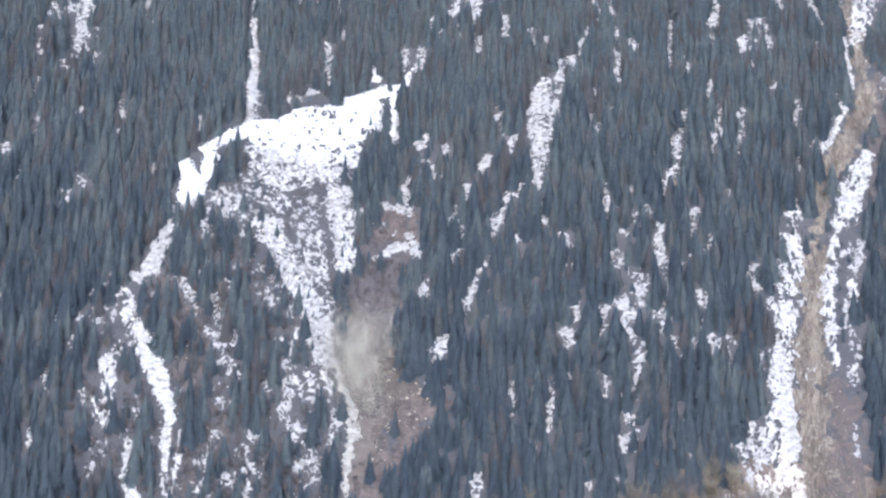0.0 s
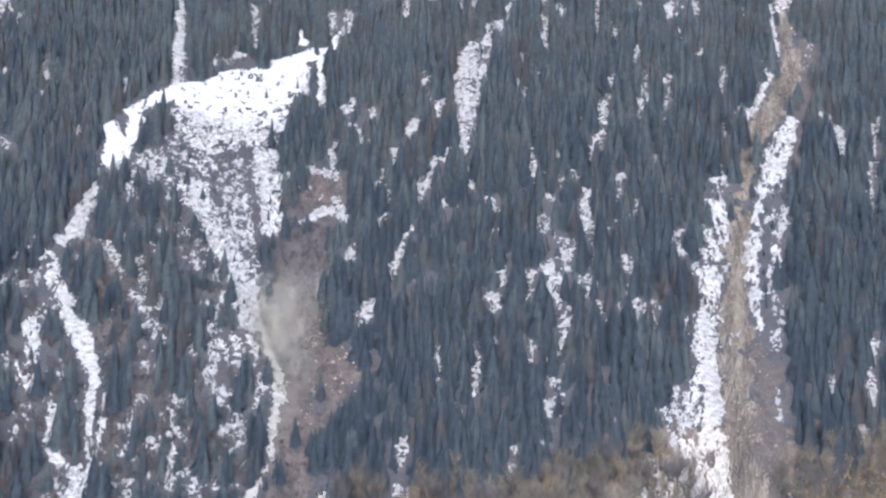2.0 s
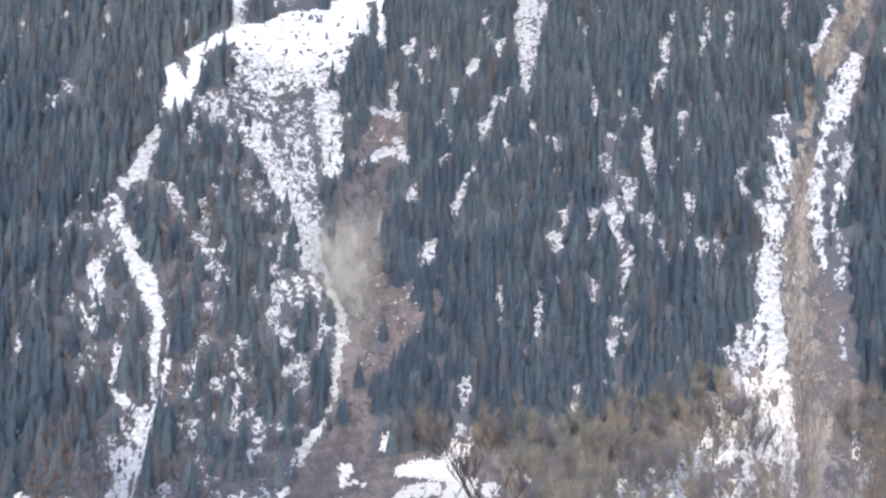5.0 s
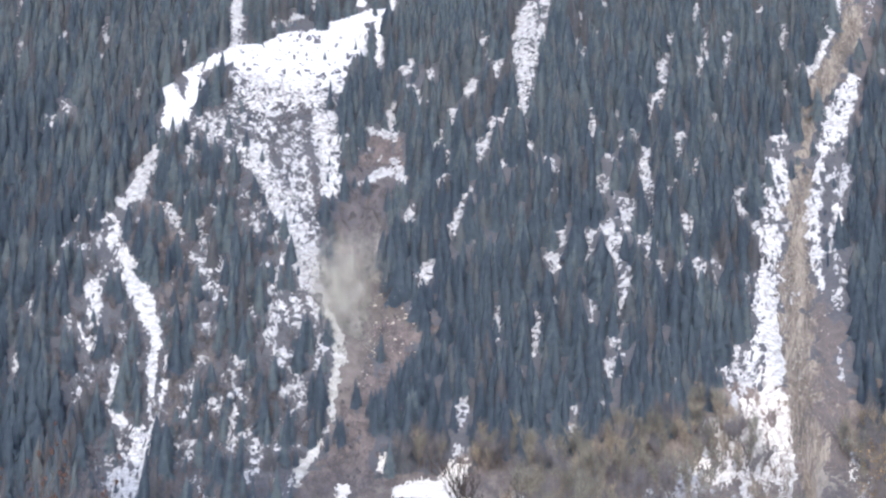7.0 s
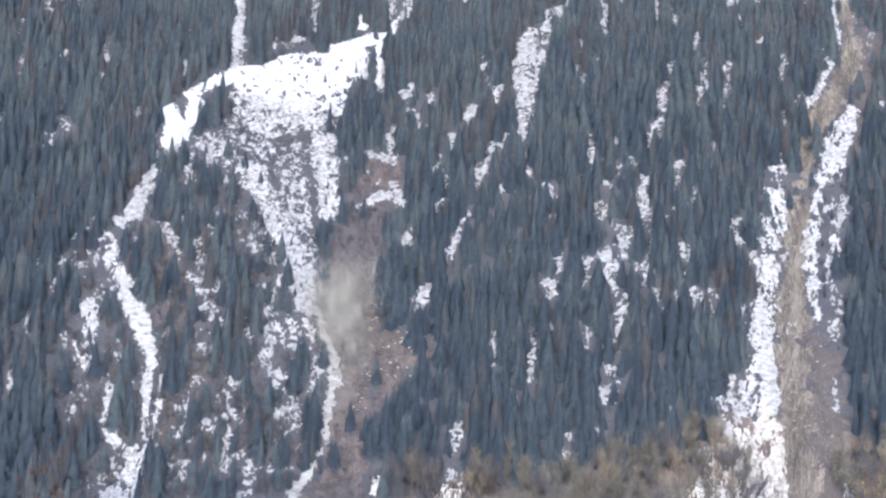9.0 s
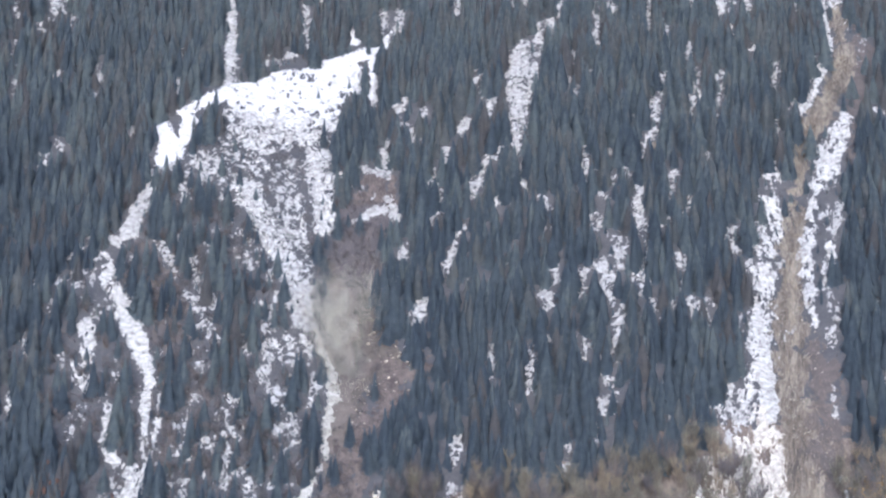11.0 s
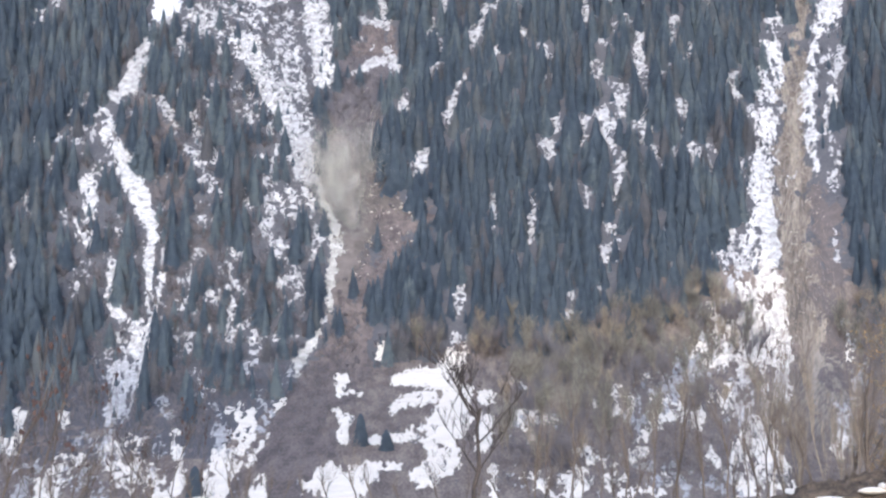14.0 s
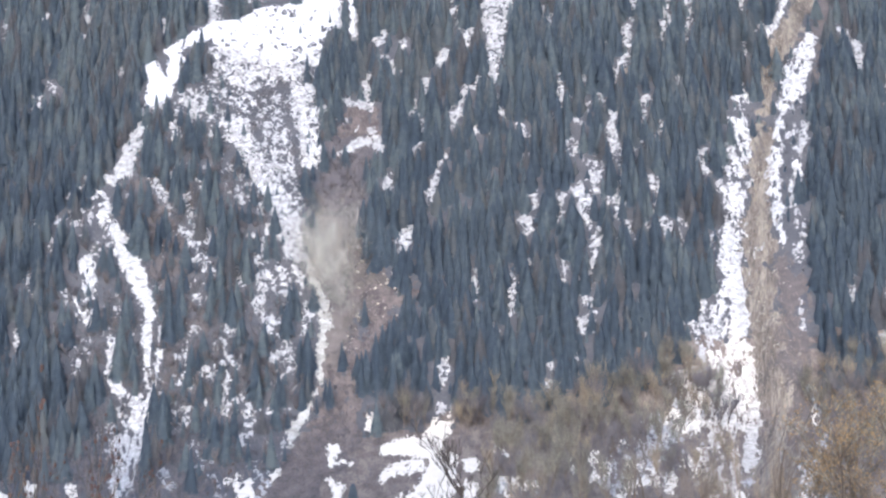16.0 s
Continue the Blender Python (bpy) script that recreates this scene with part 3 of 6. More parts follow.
drift("patch", 0.50, [(151.5, 460.1, 2.1), (150.5, 436.5, 1.7)])
drift("patch", 0.10, [(187.2, 542.9, 2.3), (185, 526, 3.1), (179, 514, 5.3), (176, 502, 4.4)])
drift("patch", 0.50, [(173, 485, 3.0), (172.1, 476.2, 2.2)])
drift("patch", 0.30, [(194, 480, 5.2), (194.5, 468.2, 2.6), (188.7, 476.6, 2.2)])
drift("strip", 0.50, [(209.5, 505.6, 2.7), (201.7, 468.2, 1.7), (196.5, 435.8, 1.2)])
drift("strip", 0.50, [(215, 510, 3.6), (217.3, 490.7, 2.2), (214.0, 459.1, 1.7)])
drift("patch", 0.40, [(209.2, 567.5, 1.9), (203.7, 539.6, 1.8)])
drift("patch", 0.50, [(243, 586, 4.3), (232.2, 521.8, 1.3)])
drift("patch", 0.50, [(211.7, 434.9, 2.1), (210.2, 425.8, 1.2)])
drift("patch", 0.50, [(223, 413, 3.3), (218.5, 394.4, 2.8), (216.8, 380.2, 1.6)])
drift("patch", 0.50, [(209.8, 343.9, 2.7), (209.0, 332.8, 1.9)])
drift("strip", 0.30, [(166.2, 435.5, 1.7), (162.1, 411.9, 1.6), (163.2, 391.1, 2.8), (161.3, 373.4, 2.3), (154.5, 355.3, 1.9)])
drift("patch", 0.15, [(165.0, 374.5, 2.3), (163.9, 360.5, 1.5)])
drift("strip", 0.50, [(183.9, 400.7, 2.4), (176.6, 372.9, 2.0), (169.1, 348.3, 1.5)])
drift("strip", 0.50, [(79.8, 424.5, 2.0), (76.5, 401.8, 2.0), (74.0, 377.1, 1.6)])
drift("patch", 0.40, [(93.7, 402.5, 2.4), (89.4, 398.8, 2.0)])
drift("patch", 0.30, [(81.9, 381.2, 2.8), (79.1, 372.7, 1.6)])
drift("strip", 0.40, [(141.0, 396.5, 2.0), (142.3, 385.4, 2.4), (135.4, 369.9, 1.9)])
drift("strip", 0.20, [(131, 368, 3.5), (132.0, 354.4, 1.9), (129.1, 338.4, 1.5)])
drift("strip", 0.10, [(128.1, 336.3, 2.3), (122.3, 327.2, 2.2), (117.5, 314.5, 1.1)])
drift("patch", 0.40, [(116.5, 356.1, 1.9), (114.3, 344.3, 1.1)])
drift("patch", 0.50, [(11.4, 393.7, 2.0), (15.5, 374.5, 1.6)])
drift("patch", 0.40, [(21.8, 376.8, 1.2), (20.7, 362.6, 1.9)])
drift("patch", 0.20, [(3, 351, 3.9), (-0, 343, 3.1)])
drift("patch", 0.40, [(82.7, 321.4, 1.5), (82.7, 311.2, 1.1)])
drift("patch", 0.50, [(124.7, 571.4, 2.3), (124.9, 597.3, 2.9)])
drift("patch", 0.50, [(44.5, 553.6, 1.8), (43.3, 545.4, 1.8)])
drift("patch", 0.20, [(-61.6, 403.2, 2.5), (-61.4, 387.3, 2.0), (-60.6, 370.1, 1.2)])
drift("patch", 0.10, [(-76, 400, 6.5), (-73.4, 385.8, 2.0)])
drift("patch", 0.20, [(-45, 367, 3.9), (-41.1, 377.1, 2.8)])
drift("patch", 0.50, [(-34.2, 346.2, 2.7), (-32.7, 333.9, 1.9)])
drift("patch", 0.40, [(-26.5, 377.7, 1.2), (-26.0, 359.8, 1.2)])
drift("patch", 0.10, [(-51.4, 334.2, 2.3), (-51, 319, 3.8), (-49, 308, 6.4), (-54, 307, 5.2)])
drift("patch", 0.30, [(-62.9, 309.8, 3.0), (-59.1, 306.8, 2.6)])
drift("patch", 0.15, [(-43, 277, 3.3), (-39.4, 267.2, 2.1)])
drift("patch", 0.00, [(-35.5, 243.6, 1.4), (-35, 237, 3.5), (-33.7, 230.8, 2.1)])
drift("patch", 0.05, [(-17.7, 307.7, 3.0), (-18, 296, 4.4)])
drift("patch", 0.10, [(-10.2, 326.3, 2.3), (-9, 316, 4.5)])
drift("patch", 0.30, [(-17, 267, 3.2), (-19.1, 260.2, 2.1)])
drift("patch", 0.00, [(19.2, 315.7, 1.5), (13.9, 305.2, 2.9), (10, 293, 3.3), (8.6, 280.9, 1.4)])
drift("patch", 0.10, [(35.7, 327.6, 2.6), (35.3, 314.9, 1.5)])
drift("patch", 0.40, [(25.2, 321.8, 1.5), (24.3, 313.5, 1.8)])
drift("patch", 0.10, [(40.1, 299.3, 2.5), (40.8, 287.1, 1.4)])
drift("patch", 0.40, [(22.8, 279.1, 2.1), (22.0, 271.5, 1.4)])
drift("patch", 0.40, [(18.7, 354.4, 1.9), (22.5, 373.6, 1.2)])
drift("patch", 0.50, [(51.0, 277.7, 2.8), (53.1, 268.3, 1.8)])
drift("patch", 0.50, [(54.7, 254.0, 2.1), (53.6, 245.5, 1.4)])
drift("patch", 0.30, [(32.3, 275.4, 1.4), (32.2, 271.8, 1.1)])
drift("patch", 0.40, [(2, 352, 3.9), (0, 342, 3.1)])
drift("strip", 0.15, [(1.4, 259.1, 2.1), (-2.8, 248.2, 2.4), (-4.8, 237.1, 2.8), (-7.5, 223.8, 2.0), (-9.7, 213.3, 1.0)])
drift("patch", 0.40, [(2.7, 218.8, 1.7), (4.0, 214.6, 1.0)])
drift("patch", 0.00, [(-18.6, 201.2, 1.0), (-22, 196, 3.3), (-28, 192, 3.6), (-23.5, 188.7, 2.9), (-24.1, 176.0, 1.3)])
drift("patch", 0.40, [(55.9, 224.0, 1.7), (56.3, 213.3, 2.0)])
drift("patch", 0.30, [(48, 203, 3.3), (51, 199, 3.9), (49.6, 191.2, 2.3)])
drift("patch", 0.50, [(72.2, 218.0, 2.7), (70.1, 201.7, 2.0)])
drift("strip", 0.40, [(81.7, 319.2, 1.5), (77.9, 294.9, 1.8), (75.4, 280.2, 1.4)])
drift("patch", 0.30, [(98.5, 325.6, 1.9), (98.1, 313.9, 1.5)])
drift("patch", 0.30, [(96.9, 293.4, 1.4), (96.3, 288.2, 1.1)])
drift("patch", 0.30, [(87.5, 283.1, 1.8), (90.4, 277.8, 1.4)])
drift("patch", 0.50, [(85.0, 261.4, 2.8), (82.8, 252.3, 2.8)])
drift("patch", 0.15, [(106.3, 307.8, 2.9), (105.9, 295.5, 2.2), (104.3, 285.0, 1.1)])
drift("strip", 0.20, [(112.0, 284.7, 1.4), (110.4, 270.3, 2.5), (109.5, 256.2, 2.8), (110.2, 244.6, 1.4)])
drift("patch", 0.15, [(134.9, 297.1, 2.9), (133.0, 285.7, 2.1), (131.3, 277.6, 1.1)])
drift("patch", 0.50, [(96, 244, 4.8), (93, 232, 4.7), (94.9, 219.1, 2.7)])
drift("patch", 0.00, [(84, 224, 4.3), (85, 215, 4.0), (85.0, 204.6, 2.9), (88.0, 195.0, 1.6)])
drift("patch", 0.10, [(92.6, 190.6, 1.3), (89.1, 181.8, 2.9), (86.3, 178.0, 1.3)])
drift("patch", 0.15, [(87.7, 174.0, 2.2), (84.6, 163.0, 1.9), (83.9, 158.6, 1.2)])
drift("patch", 0.10, [(113.3, 239.9, 1.4), (110.9, 227.1, 1.7), (107.2, 216.8, 1.3)])
drift("patch", 0.20, [(103.6, 213.8, 2.6), (108, 210, 4.3), (106.4, 198.8, 2.6)])
drift("patch", 0.10, [(109.8, 194.6, 1.6), (109.1, 189.6, 1.0)])
drift("patch", 0.40, [(129.6, 231.5, 1.3), (130.0, 219.5, 2.3)])
drift("patch", 0.20, [(120.4, 192.5, 1.3), (120.0, 189.6, 1.0)])
drift("patch", 0.20, [(132.7, 193.0, 1.9), (131.6, 184.1, 1.6)])
drift("patch", 0.20, [(140.0, 184.2, 1.6), (139.3, 179.2, 1.6)])
drift("patch", 0.50, [(159.2, 184.9, 1.6), (157.7, 177.9, 1.3)])
drift("patch", 0.40, [(130.3, 196.8, 1.9), (132.6, 192.1, 1.3)])
drift("patch", 0.40, [(139.7, 198.0, 1.3), (141.8, 197.2, 1.0)])
drift("patch", 0.50, [(161, 316, 3.3), (159.6, 308.1, 2.6)])
drift("patch", 0.40, [(146.4, 285.4, 1.4), (137.3, 259.6, 1.0)])
drift("patch", 0.10, [(165.6, 251.6, 2.8), (162, 240, 3.1), (166.8, 233.8, 1.4)])
drift("patch", 0.50, [(171.7, 224.7, 2.0), (172.7, 219.4, 1.3)])
drift("patch", 0.40, [(127.1, 258.7, 1.4), (124.1, 252.6, 1.0)])
drift("patch", 0.30, [(18.8, 167.2, 1.9), (18.0, 155.5, 1.6), (17.8, 146.0, 0.9)])
drift("patch", 0.10, [(38.7, 156.3, 1.3), (38.2, 147.0, 1.9), (37.2, 136.1, 0.9)])
drift("patch", 0.40, [(40.1, 166.0, 2.2), (39.9, 162.0, 1.3)])
drift("patch", 0.20, [(50.6, 174.2, 1.3), (50.0, 169.5, 1.0)])
drift("patch", 0.10, [(69.7, 173.9, 1.6), (69.7, 162.4, 1.6), (69.3, 156.9, 0.9)])
drift("patch", 0.30, [(78.9, 147.1, 1.8), (79.9, 141.0, 2.8)])
drift("patch", 0.10, [(77.4, 131.0, 1.5), (74.8, 122.3, 1.8)])
drift("strip", 0.30, [(72.4, 115.5, 0.9), (70.7, 104.5, 0.6)])
drift("patch", 0.30, [(110.5, 121.7, 0.6), (109.7, 115.0, 0.6)])
drift("patch", 0.50, [(25.0, 127.7, 2.4), (29.2, 125.1, 1.8)])
drift("patch", 0.40, [(54.1, 104.1, 1.2), (57.3, 100.7, 1.5)])
drift("patch", 0.40, [(54.9, 91.0, 1.2), (53.6, 84.1, 0.9)])
drift("patch", 0.10, [(43.8, 82.3, 1.4), (42.7, 77.9, 1.1)])
drift("patch", 0.30, [(109.9, 206.3, 1.3), (104.8, 218.9, 1.3)])
drift("patch", 0.40, [(-0.6, 108.7, 2.4), (-1.8, 99.7, 2.6), (-2.6, 91.4, 1.7)])
drift("patch", 0.10, [(291.4, 347.7, 2.3), (289, 336, 3.4), (284.9, 320.8, 1.9)])
drift("patch", 0.50, [(282.6, 347.1, 1.9), (287.7, 358.7, 1.5)])
drift("patch", 0.40, [(246.6, 267.8, 1.8), (244.9, 260.1, 1.4)])
drift("patch", 0.40, [(207.5, 175.1, 2.5), (205.3, 164.9, 1.6)])
drift("patch", 0.50, [(199.8, 139.0, 1.8), (198.6, 130.3, 1.5), (196.6, 120.1, 0.9)])
drift("patch", 0.50, [(234.5, 154.2, 1.2), (229.3, 137.8, 0.9)])
drift("patch", 0.40, [(279.7, 366.4, 1.6), (281.1, 360.9, 1.5)])
drift("patch", 0.50, [(239.2, 196.9, 1.6), (237.4, 193.1, 1.0)])
drift("patch", 0.20, [(260.6, 169.8, 2.6), (255.3, 150.9, 2.5), (248.4, 130.1, 2.1)])
drift("patch", 0.30, [(241.1, 115.8, 2.4), (237.8, 108.1, 1.7)])
drift("strip", 0.50, [(284.8, 213.9, 1.5), (279.6, 189.7, 1.1)])
drift("patch", 0.40, [(252.2, 113.6, 1.4), (249.9, 109.8, 1.4)])
drift("patch", 0.40, [(290.7, 347.9, 2.6), (284.0, 321.9, 2.6)])
drift("patch", 0.40, [(274.7, 175.7, 1.5), (273.7, 166.8, 1.1)])
drift("patch", 0.50, [(321.2, 362.9, 2.7), (284.9, 260.6, 1.6)])
drift("patch", 0.00, [(-288, 226, 3.5), (-286.4, 219.6, 2.7)])
drift("patch", 0.30, [(-328, 363, 3.1), (-320.8, 345.9, 2.6)])
drift("strip", 0.40, [(-241.4, 168.8, 1.1), (-237.5, 155.5, 1.4)])
drift("strip", 0.20, [(-238.5, 132.2, 1.0), (-237.0, 118.4, 1.0)])
drift("patch", 0.40, [(-249.0, 114.8, 1.0), (-244.7, 92.0, 1.0)])
drift("patch", 0.50, [(-252.9, 81.4, 2.0), (-253.3, 68.9, 2.6)])
drift("patch", 0.20, [(-239.8, 164.4, 1.1), (-242.8, 168.9, 1.1)])
drift("strip", 0.04, [(-199.6, 297.0, 2.5), (-196, 285, 5.4), (-198, 273, 4.9), (-200, 261, 5.6), (-202, 251, 5.9), (-204, 242, 4.5), (-209, 240, 3.8)])
drift("gully_l", 0.25, [(-219.2, 235.7, 2.7), (-213, 227, 4.7), (-208, 216, 6.6), (-203, 206, 4.9), (-198, 199, 4.6)])
drift("gully_l", 0.00, [(-196, 196, 3.6), (-190, 184, 6.1), (-183, 172, 6.3), (-176, 159, 5.6), (-170, 148, 3.7), (-167.1, 137.5, 2.7)])
drift("gully_l", 0.05, [(-167.6, 134.6, 2.4), (-165.4, 120.5, 2.4), (-163.2, 106.9, 1.8), (-162.0, 98.6, 1.7)])
drift("gully_l", 0.05, [(-160.8, 131.0, 1.5), (-157.4, 121.1, 1.8), (-157.0, 108.5, 1.8), (-158.0, 93.6, 1.4), (-158.8, 80.9, 1.4), (-158.1, 68.4, 1.1)])
drift("gully_l", 0.10, [(-163.4, 88.8, 2.0), (-164, 78, 3.4), (-164, 68, 3.6), (-159, 55, 3.8), (-151.4, 41.3, 2.7), (-142.8, 30.3, 2.1)])
drift("gully_l", 0.05, [(-158, 90, 1.1), (-158, 79, 1.1), (-158, 67, 1.1), (-154, 55, 1.1), (-146, 41, 1.0), (-137, 29, 0.9)])
drift("gully_l", 0.35, [(-211, 177, 5.1), (-207, 166, 5.0), (-208, 151, 5.6), (-204, 140, 4.9), (-195, 133, 4.2), (-188.0, 127.6, 2.7)])
drift("gully_l", 0.10, [(-186.0, 124.0, 2.7), (-183.9, 112.0, 2.1), (-183, 104, 3.2), (-177, 94, 3.5), (-169.8, 86.7, 2.9), (-165.1, 83.4, 2.6)])
drift("patch", 0.55, [(-203, 124, 4.8), (-201, 112, 4.7), (-200.7, 102.2, 2.9)])
drift("patch", 0.50, [(-218.7, 158.0, 2.2), (-216.3, 148.7, 2.2)])
drift("patch", 0.50, [(-188, 152, 3.1), (-184.2, 140.1, 1.8)])
drift("patch", 0.60, [(-219, 212, 5.9), (-219, 201, 4.6)])
drift("patch", 0.55, [(-225, 242, 4.1), (-230.7, 229.3, 2.0), (-228.2, 216.3, 1.7)])
drift("patch", 0.50, [(-233.7, 183.1, 1.9), (-235.4, 195.4, 1.6)])
drift("patch", 0.50, [(-250.7, 212.9, 1.3), (-246.9, 200.0, 1.3)])
drift("patch", 0.50, [(-177, 69, 4.5), (-167, 58, 3.8)])
drift("patch", 0.40, [(-244.1, 173.1, 1.3), (-240.1, 159.7, 0.9)])
drift("patch", 0.60, [(-150, 41, 4.0), (-169, 55, 3.2)])
drift("patch", 0.50, [(-209, 183, 3.2), (-202.6, 195.1, 2.6)])
drift("patch", 0.50, [(-207.7, 74.9, 1.1), (-209.5, 78.1, 1.1)])
drift("patch", 0.20, [(-181.0, 237.4, 2.7), (-174, 228, 3.4), (-169.5, 218.6, 2.7), (-167.6, 210.4, 1.3)])
drift("patch", 0.45, [(-159.2, 225.1, 2.7), (-155.3, 212.5, 3.0), (-150.3, 201.7, 2.3)])
drift("patch", 0.40, [(-159, 200, 3.9), (-152, 195, 4.5), (-150, 185, 3.9)])
drift("patch", 0.45, [(-140, 177, 4.5), (-136, 169, 3.8), (-144, 175, 3.2)])
drift("patch", 0.30, [(-176.8, 295.1, 1.8), (-176.1, 287.4, 1.4)])
drift("patch", 0.40, [(-132, 228, 3.0), (-124, 219, 3.0)])
drift("patch", 0.40, [(-154.9, 238.7, 2.0), (-148.2, 227.8, 1.4)])
drift("patch", 0.50, [(-146.2, 250.9, 2.8), (-149.5, 246.1, 2.1)])
drift("patch", 0.50, [(-170, 311, 7.4), (-161, 306, 8.1), (-164, 294, 4.3)])
drift("patch", 0.50, [(-174.8, 277.2, 1.8), (-171.2, 285.3, 1.8)])
drift("patch", 0.50, [(-136, 248, 3.5), (-124.3, 238.9, 2.1)])
drift("patch", 0.30, [(-122.0, 234.4, 2.0), (-124.0, 231.0, 1.4)])
drift("patch", 0.50, [(-111, 212, 4.0), (-108.0, 218.4, 2.0)])
drift("patch", 0.50, [(-188.7, 258.0, 1.4), (-186.6, 255.8, 1.0)])
drift("mottle", 0.30, [(-133, 284, 7.0), (-125, 267, 5.8), (-117, 249, 5.1), (-108, 231, 6.6), (-97, 212, 8.5), (-93, 194, 7.7), (-89, 180, 5.7)])
drift("bowl", 0.20, [(-153, 366, 8.5), (-128, 361, 13.0), (-105, 358, 14.0), (-89, 365, 8.0)])
drift("mottle", 0.20, [(-154, 354, 8.0), (-130, 347, 13.0), (-108, 346, 14.0), (-92, 350, 9.0)])
drift("mottle", 0.30, [(-152, 339, 6.6), (-134, 328, 10.9), (-114, 336, 12.5), (-95, 336, 8.8)])
drift("mottle", 0.45, [(-144, 313, 7.9), (-128, 304, 10.7), (-110, 305, 12.2), (-98, 305, 7.2)])
drift("mottle", 0.18, [(-97, 321, 6.5), (-91, 298, 6.4), (-85, 275, 5.2), (-84, 254, 6.8)])
drift("mottle", 0.40, [(-136, 292, 6.3), (-129, 276, 8.3), (-121, 255, 6.8), (-115, 237, 5.3)])
drift("mottle", 0.58, [(-112, 284, 10.5), (-103, 264, 8.9), (-98, 245, 6.1)])
drift("mottle", 0.58, [(-175, 303, 5.7), (-163, 307, 7.8), (-155, 325, 6.5)])
drift("mottle", 0.50, [(-177, 293, 2.8), (-175, 279, 2.1)])
drift("mottle", 0.55, [(-166, 291, 3.5), (-148, 290, 4.9), (-153, 277, 2.8)])
drift("mottle", 0.58, [(-113, 288, 9.8), (-106, 267, 9.0), (-101, 246, 7.4), (-96, 230, 6.0)])
drift("mottle", 0.62, [(-159, 306, 7.8), (-147, 291, 8.4), (-141, 272, 4.8)])
drift("mottle", 0.50, [(-86, 309, 4.3), (-80, 299, 4.3), (-82, 286, 3.5)])
drift("strip", 0.30, [(-136, 289, 5.8), (-130, 275, 6.4), (-122, 257, 5.6), (-115, 245, 4.8), (-108, 234, 6.1), (-101, 219, 6.7), (-95, 204, 6.6), (-92, 192, 6.5), (-87, 180, 5.1)])
drift("strip", 0.15, [(-89.3, 322.0, 3.0), (-94, 306, 6.6), (-96, 294, 5.1), (-91, 276, 4.3), (-86, 259, 3.9), (-85.0, 250.5, 2.8)])
drift("patch", 0.50, [(-96, 240, 4.1), (-89, 222, 4.0), (-87, 205, 3.3)])
drift("patch", 0.40, [(-97.8, 244.3, 2.8), (-104.9, 248.3, 2.8)])
drift("patch", 0.30, [(-83.7, 298.8, 2.2), (-81.2, 291.3, 1.8)])
drift("mottle", 0.50, [(-102, 196, 7.2), (-109.4, 187.6, 2.6), (-114.5, 195.4, 1.3)])
drift("patch", 0.35, [(-108.9, 182.8, 2.9), (-106.3, 175.5, 2.2)])
drift("strip", 0.30, [(-110.1, 175.5, 2.5), (-107.5, 160.0, 2.8), (-104, 146, 4.3), (-98, 133, 4.6), (-100.2, 124.0, 1.2)])
drift("mottle", 0.42, [(-99, 166, 5.7), (-91, 166, 6.9), (-83, 161, 3.8), (-98, 155, 5.6)])
drift("patch", 0.50, [(-91, 121, 4.8), (-87, 111, 4.2), (-83.7, 100.8, 1.5)])
drift("patch", 0.20, [(-91.0, 144.9, 1.9), (-90.8, 140.5, 1.2)])
drift("patch", 0.40, [(-79.4, 146.6, 2.5), (-78, 135, 3.1), (-79.0, 124.6, 2.4)])
drift("patch", 0.50, [(-95.5, 108.8, 1.8), (-93.2, 114.0, 1.8)])
drift("patch", 0.50, [(-84.0, 95.9, 1.5), (-82.1, 91.0, 1.2)])
drift("patch", 0.50, [(-118.1, 159.6, 2.5), (-121.2, 169.4, 1.6)])
drift("patch", 0.45, [(-140, 150, 3.1), (-135.8, 146.1, 2.4)])
drift("patch", 0.35, [(-139, 128, 3.6), (-140.3, 123.7, 2.4)])
drift("patch", 0.45, [(-121, 129, 4.2), (-122.4, 119.9, 3.0), (-115.3, 106.6, 2.3)])
drift("patch", 0.50, [(-142.4, 118.6, 1.5), (-143.0, 110.1, 1.8)])
drift("patch", 0.40, [(-130.8, 103.3, 2.9), (-126.0, 100.6, 2.9)])
drift("patch", 0.40, [(-147.9, 100.1, 2.9), (-144.4, 96.8, 2.0)])
drift("patch", 0.30, [(-118.2, 96.1, 2.0), (-116.6, 90.5, 1.4)])
drift("patch", 0.45, [(-109.8, 85.8, 2.9), (-105, 76, 4.0), (-104.2, 63.5, 2.8), (-100.3, 55.0, 1.6)])
drift("patch", 0.50, [(-98, 81, 4.0), (-91.6, 76.5, 2.3)])
drift("patch", 0.45, [(-143.9, 71.0, 2.8), (-138.7, 74.9, 2.3), (-137.5, 68.4, 2.2)])
drift("patch", 0.50, [(-119, 52, 3.2), (-130.8, 58.5, 2.2)])
drift("patch", 0.50, [(-118.8, 79.5, 2.3), (-115.0, 73.3, 2.3)])
drift("patch", 0.50, [(-90.4, 58.5, 2.2), (-84.6, 51.6, 2.1), (-82.9, 58.6, 2.2)])
drift("patch", 0.40, [(-106.3, 38.0, 1.2), (-101.1, 31.8, 1.6)])
drift("patch", 0.20, [(-172.8, 38.0, 2.0), (-164.7, 31.8, 1.6)])
drift("patch", 0.50, [(-92, 45, 3.6), (-82.3, 36.4, 2.9)])
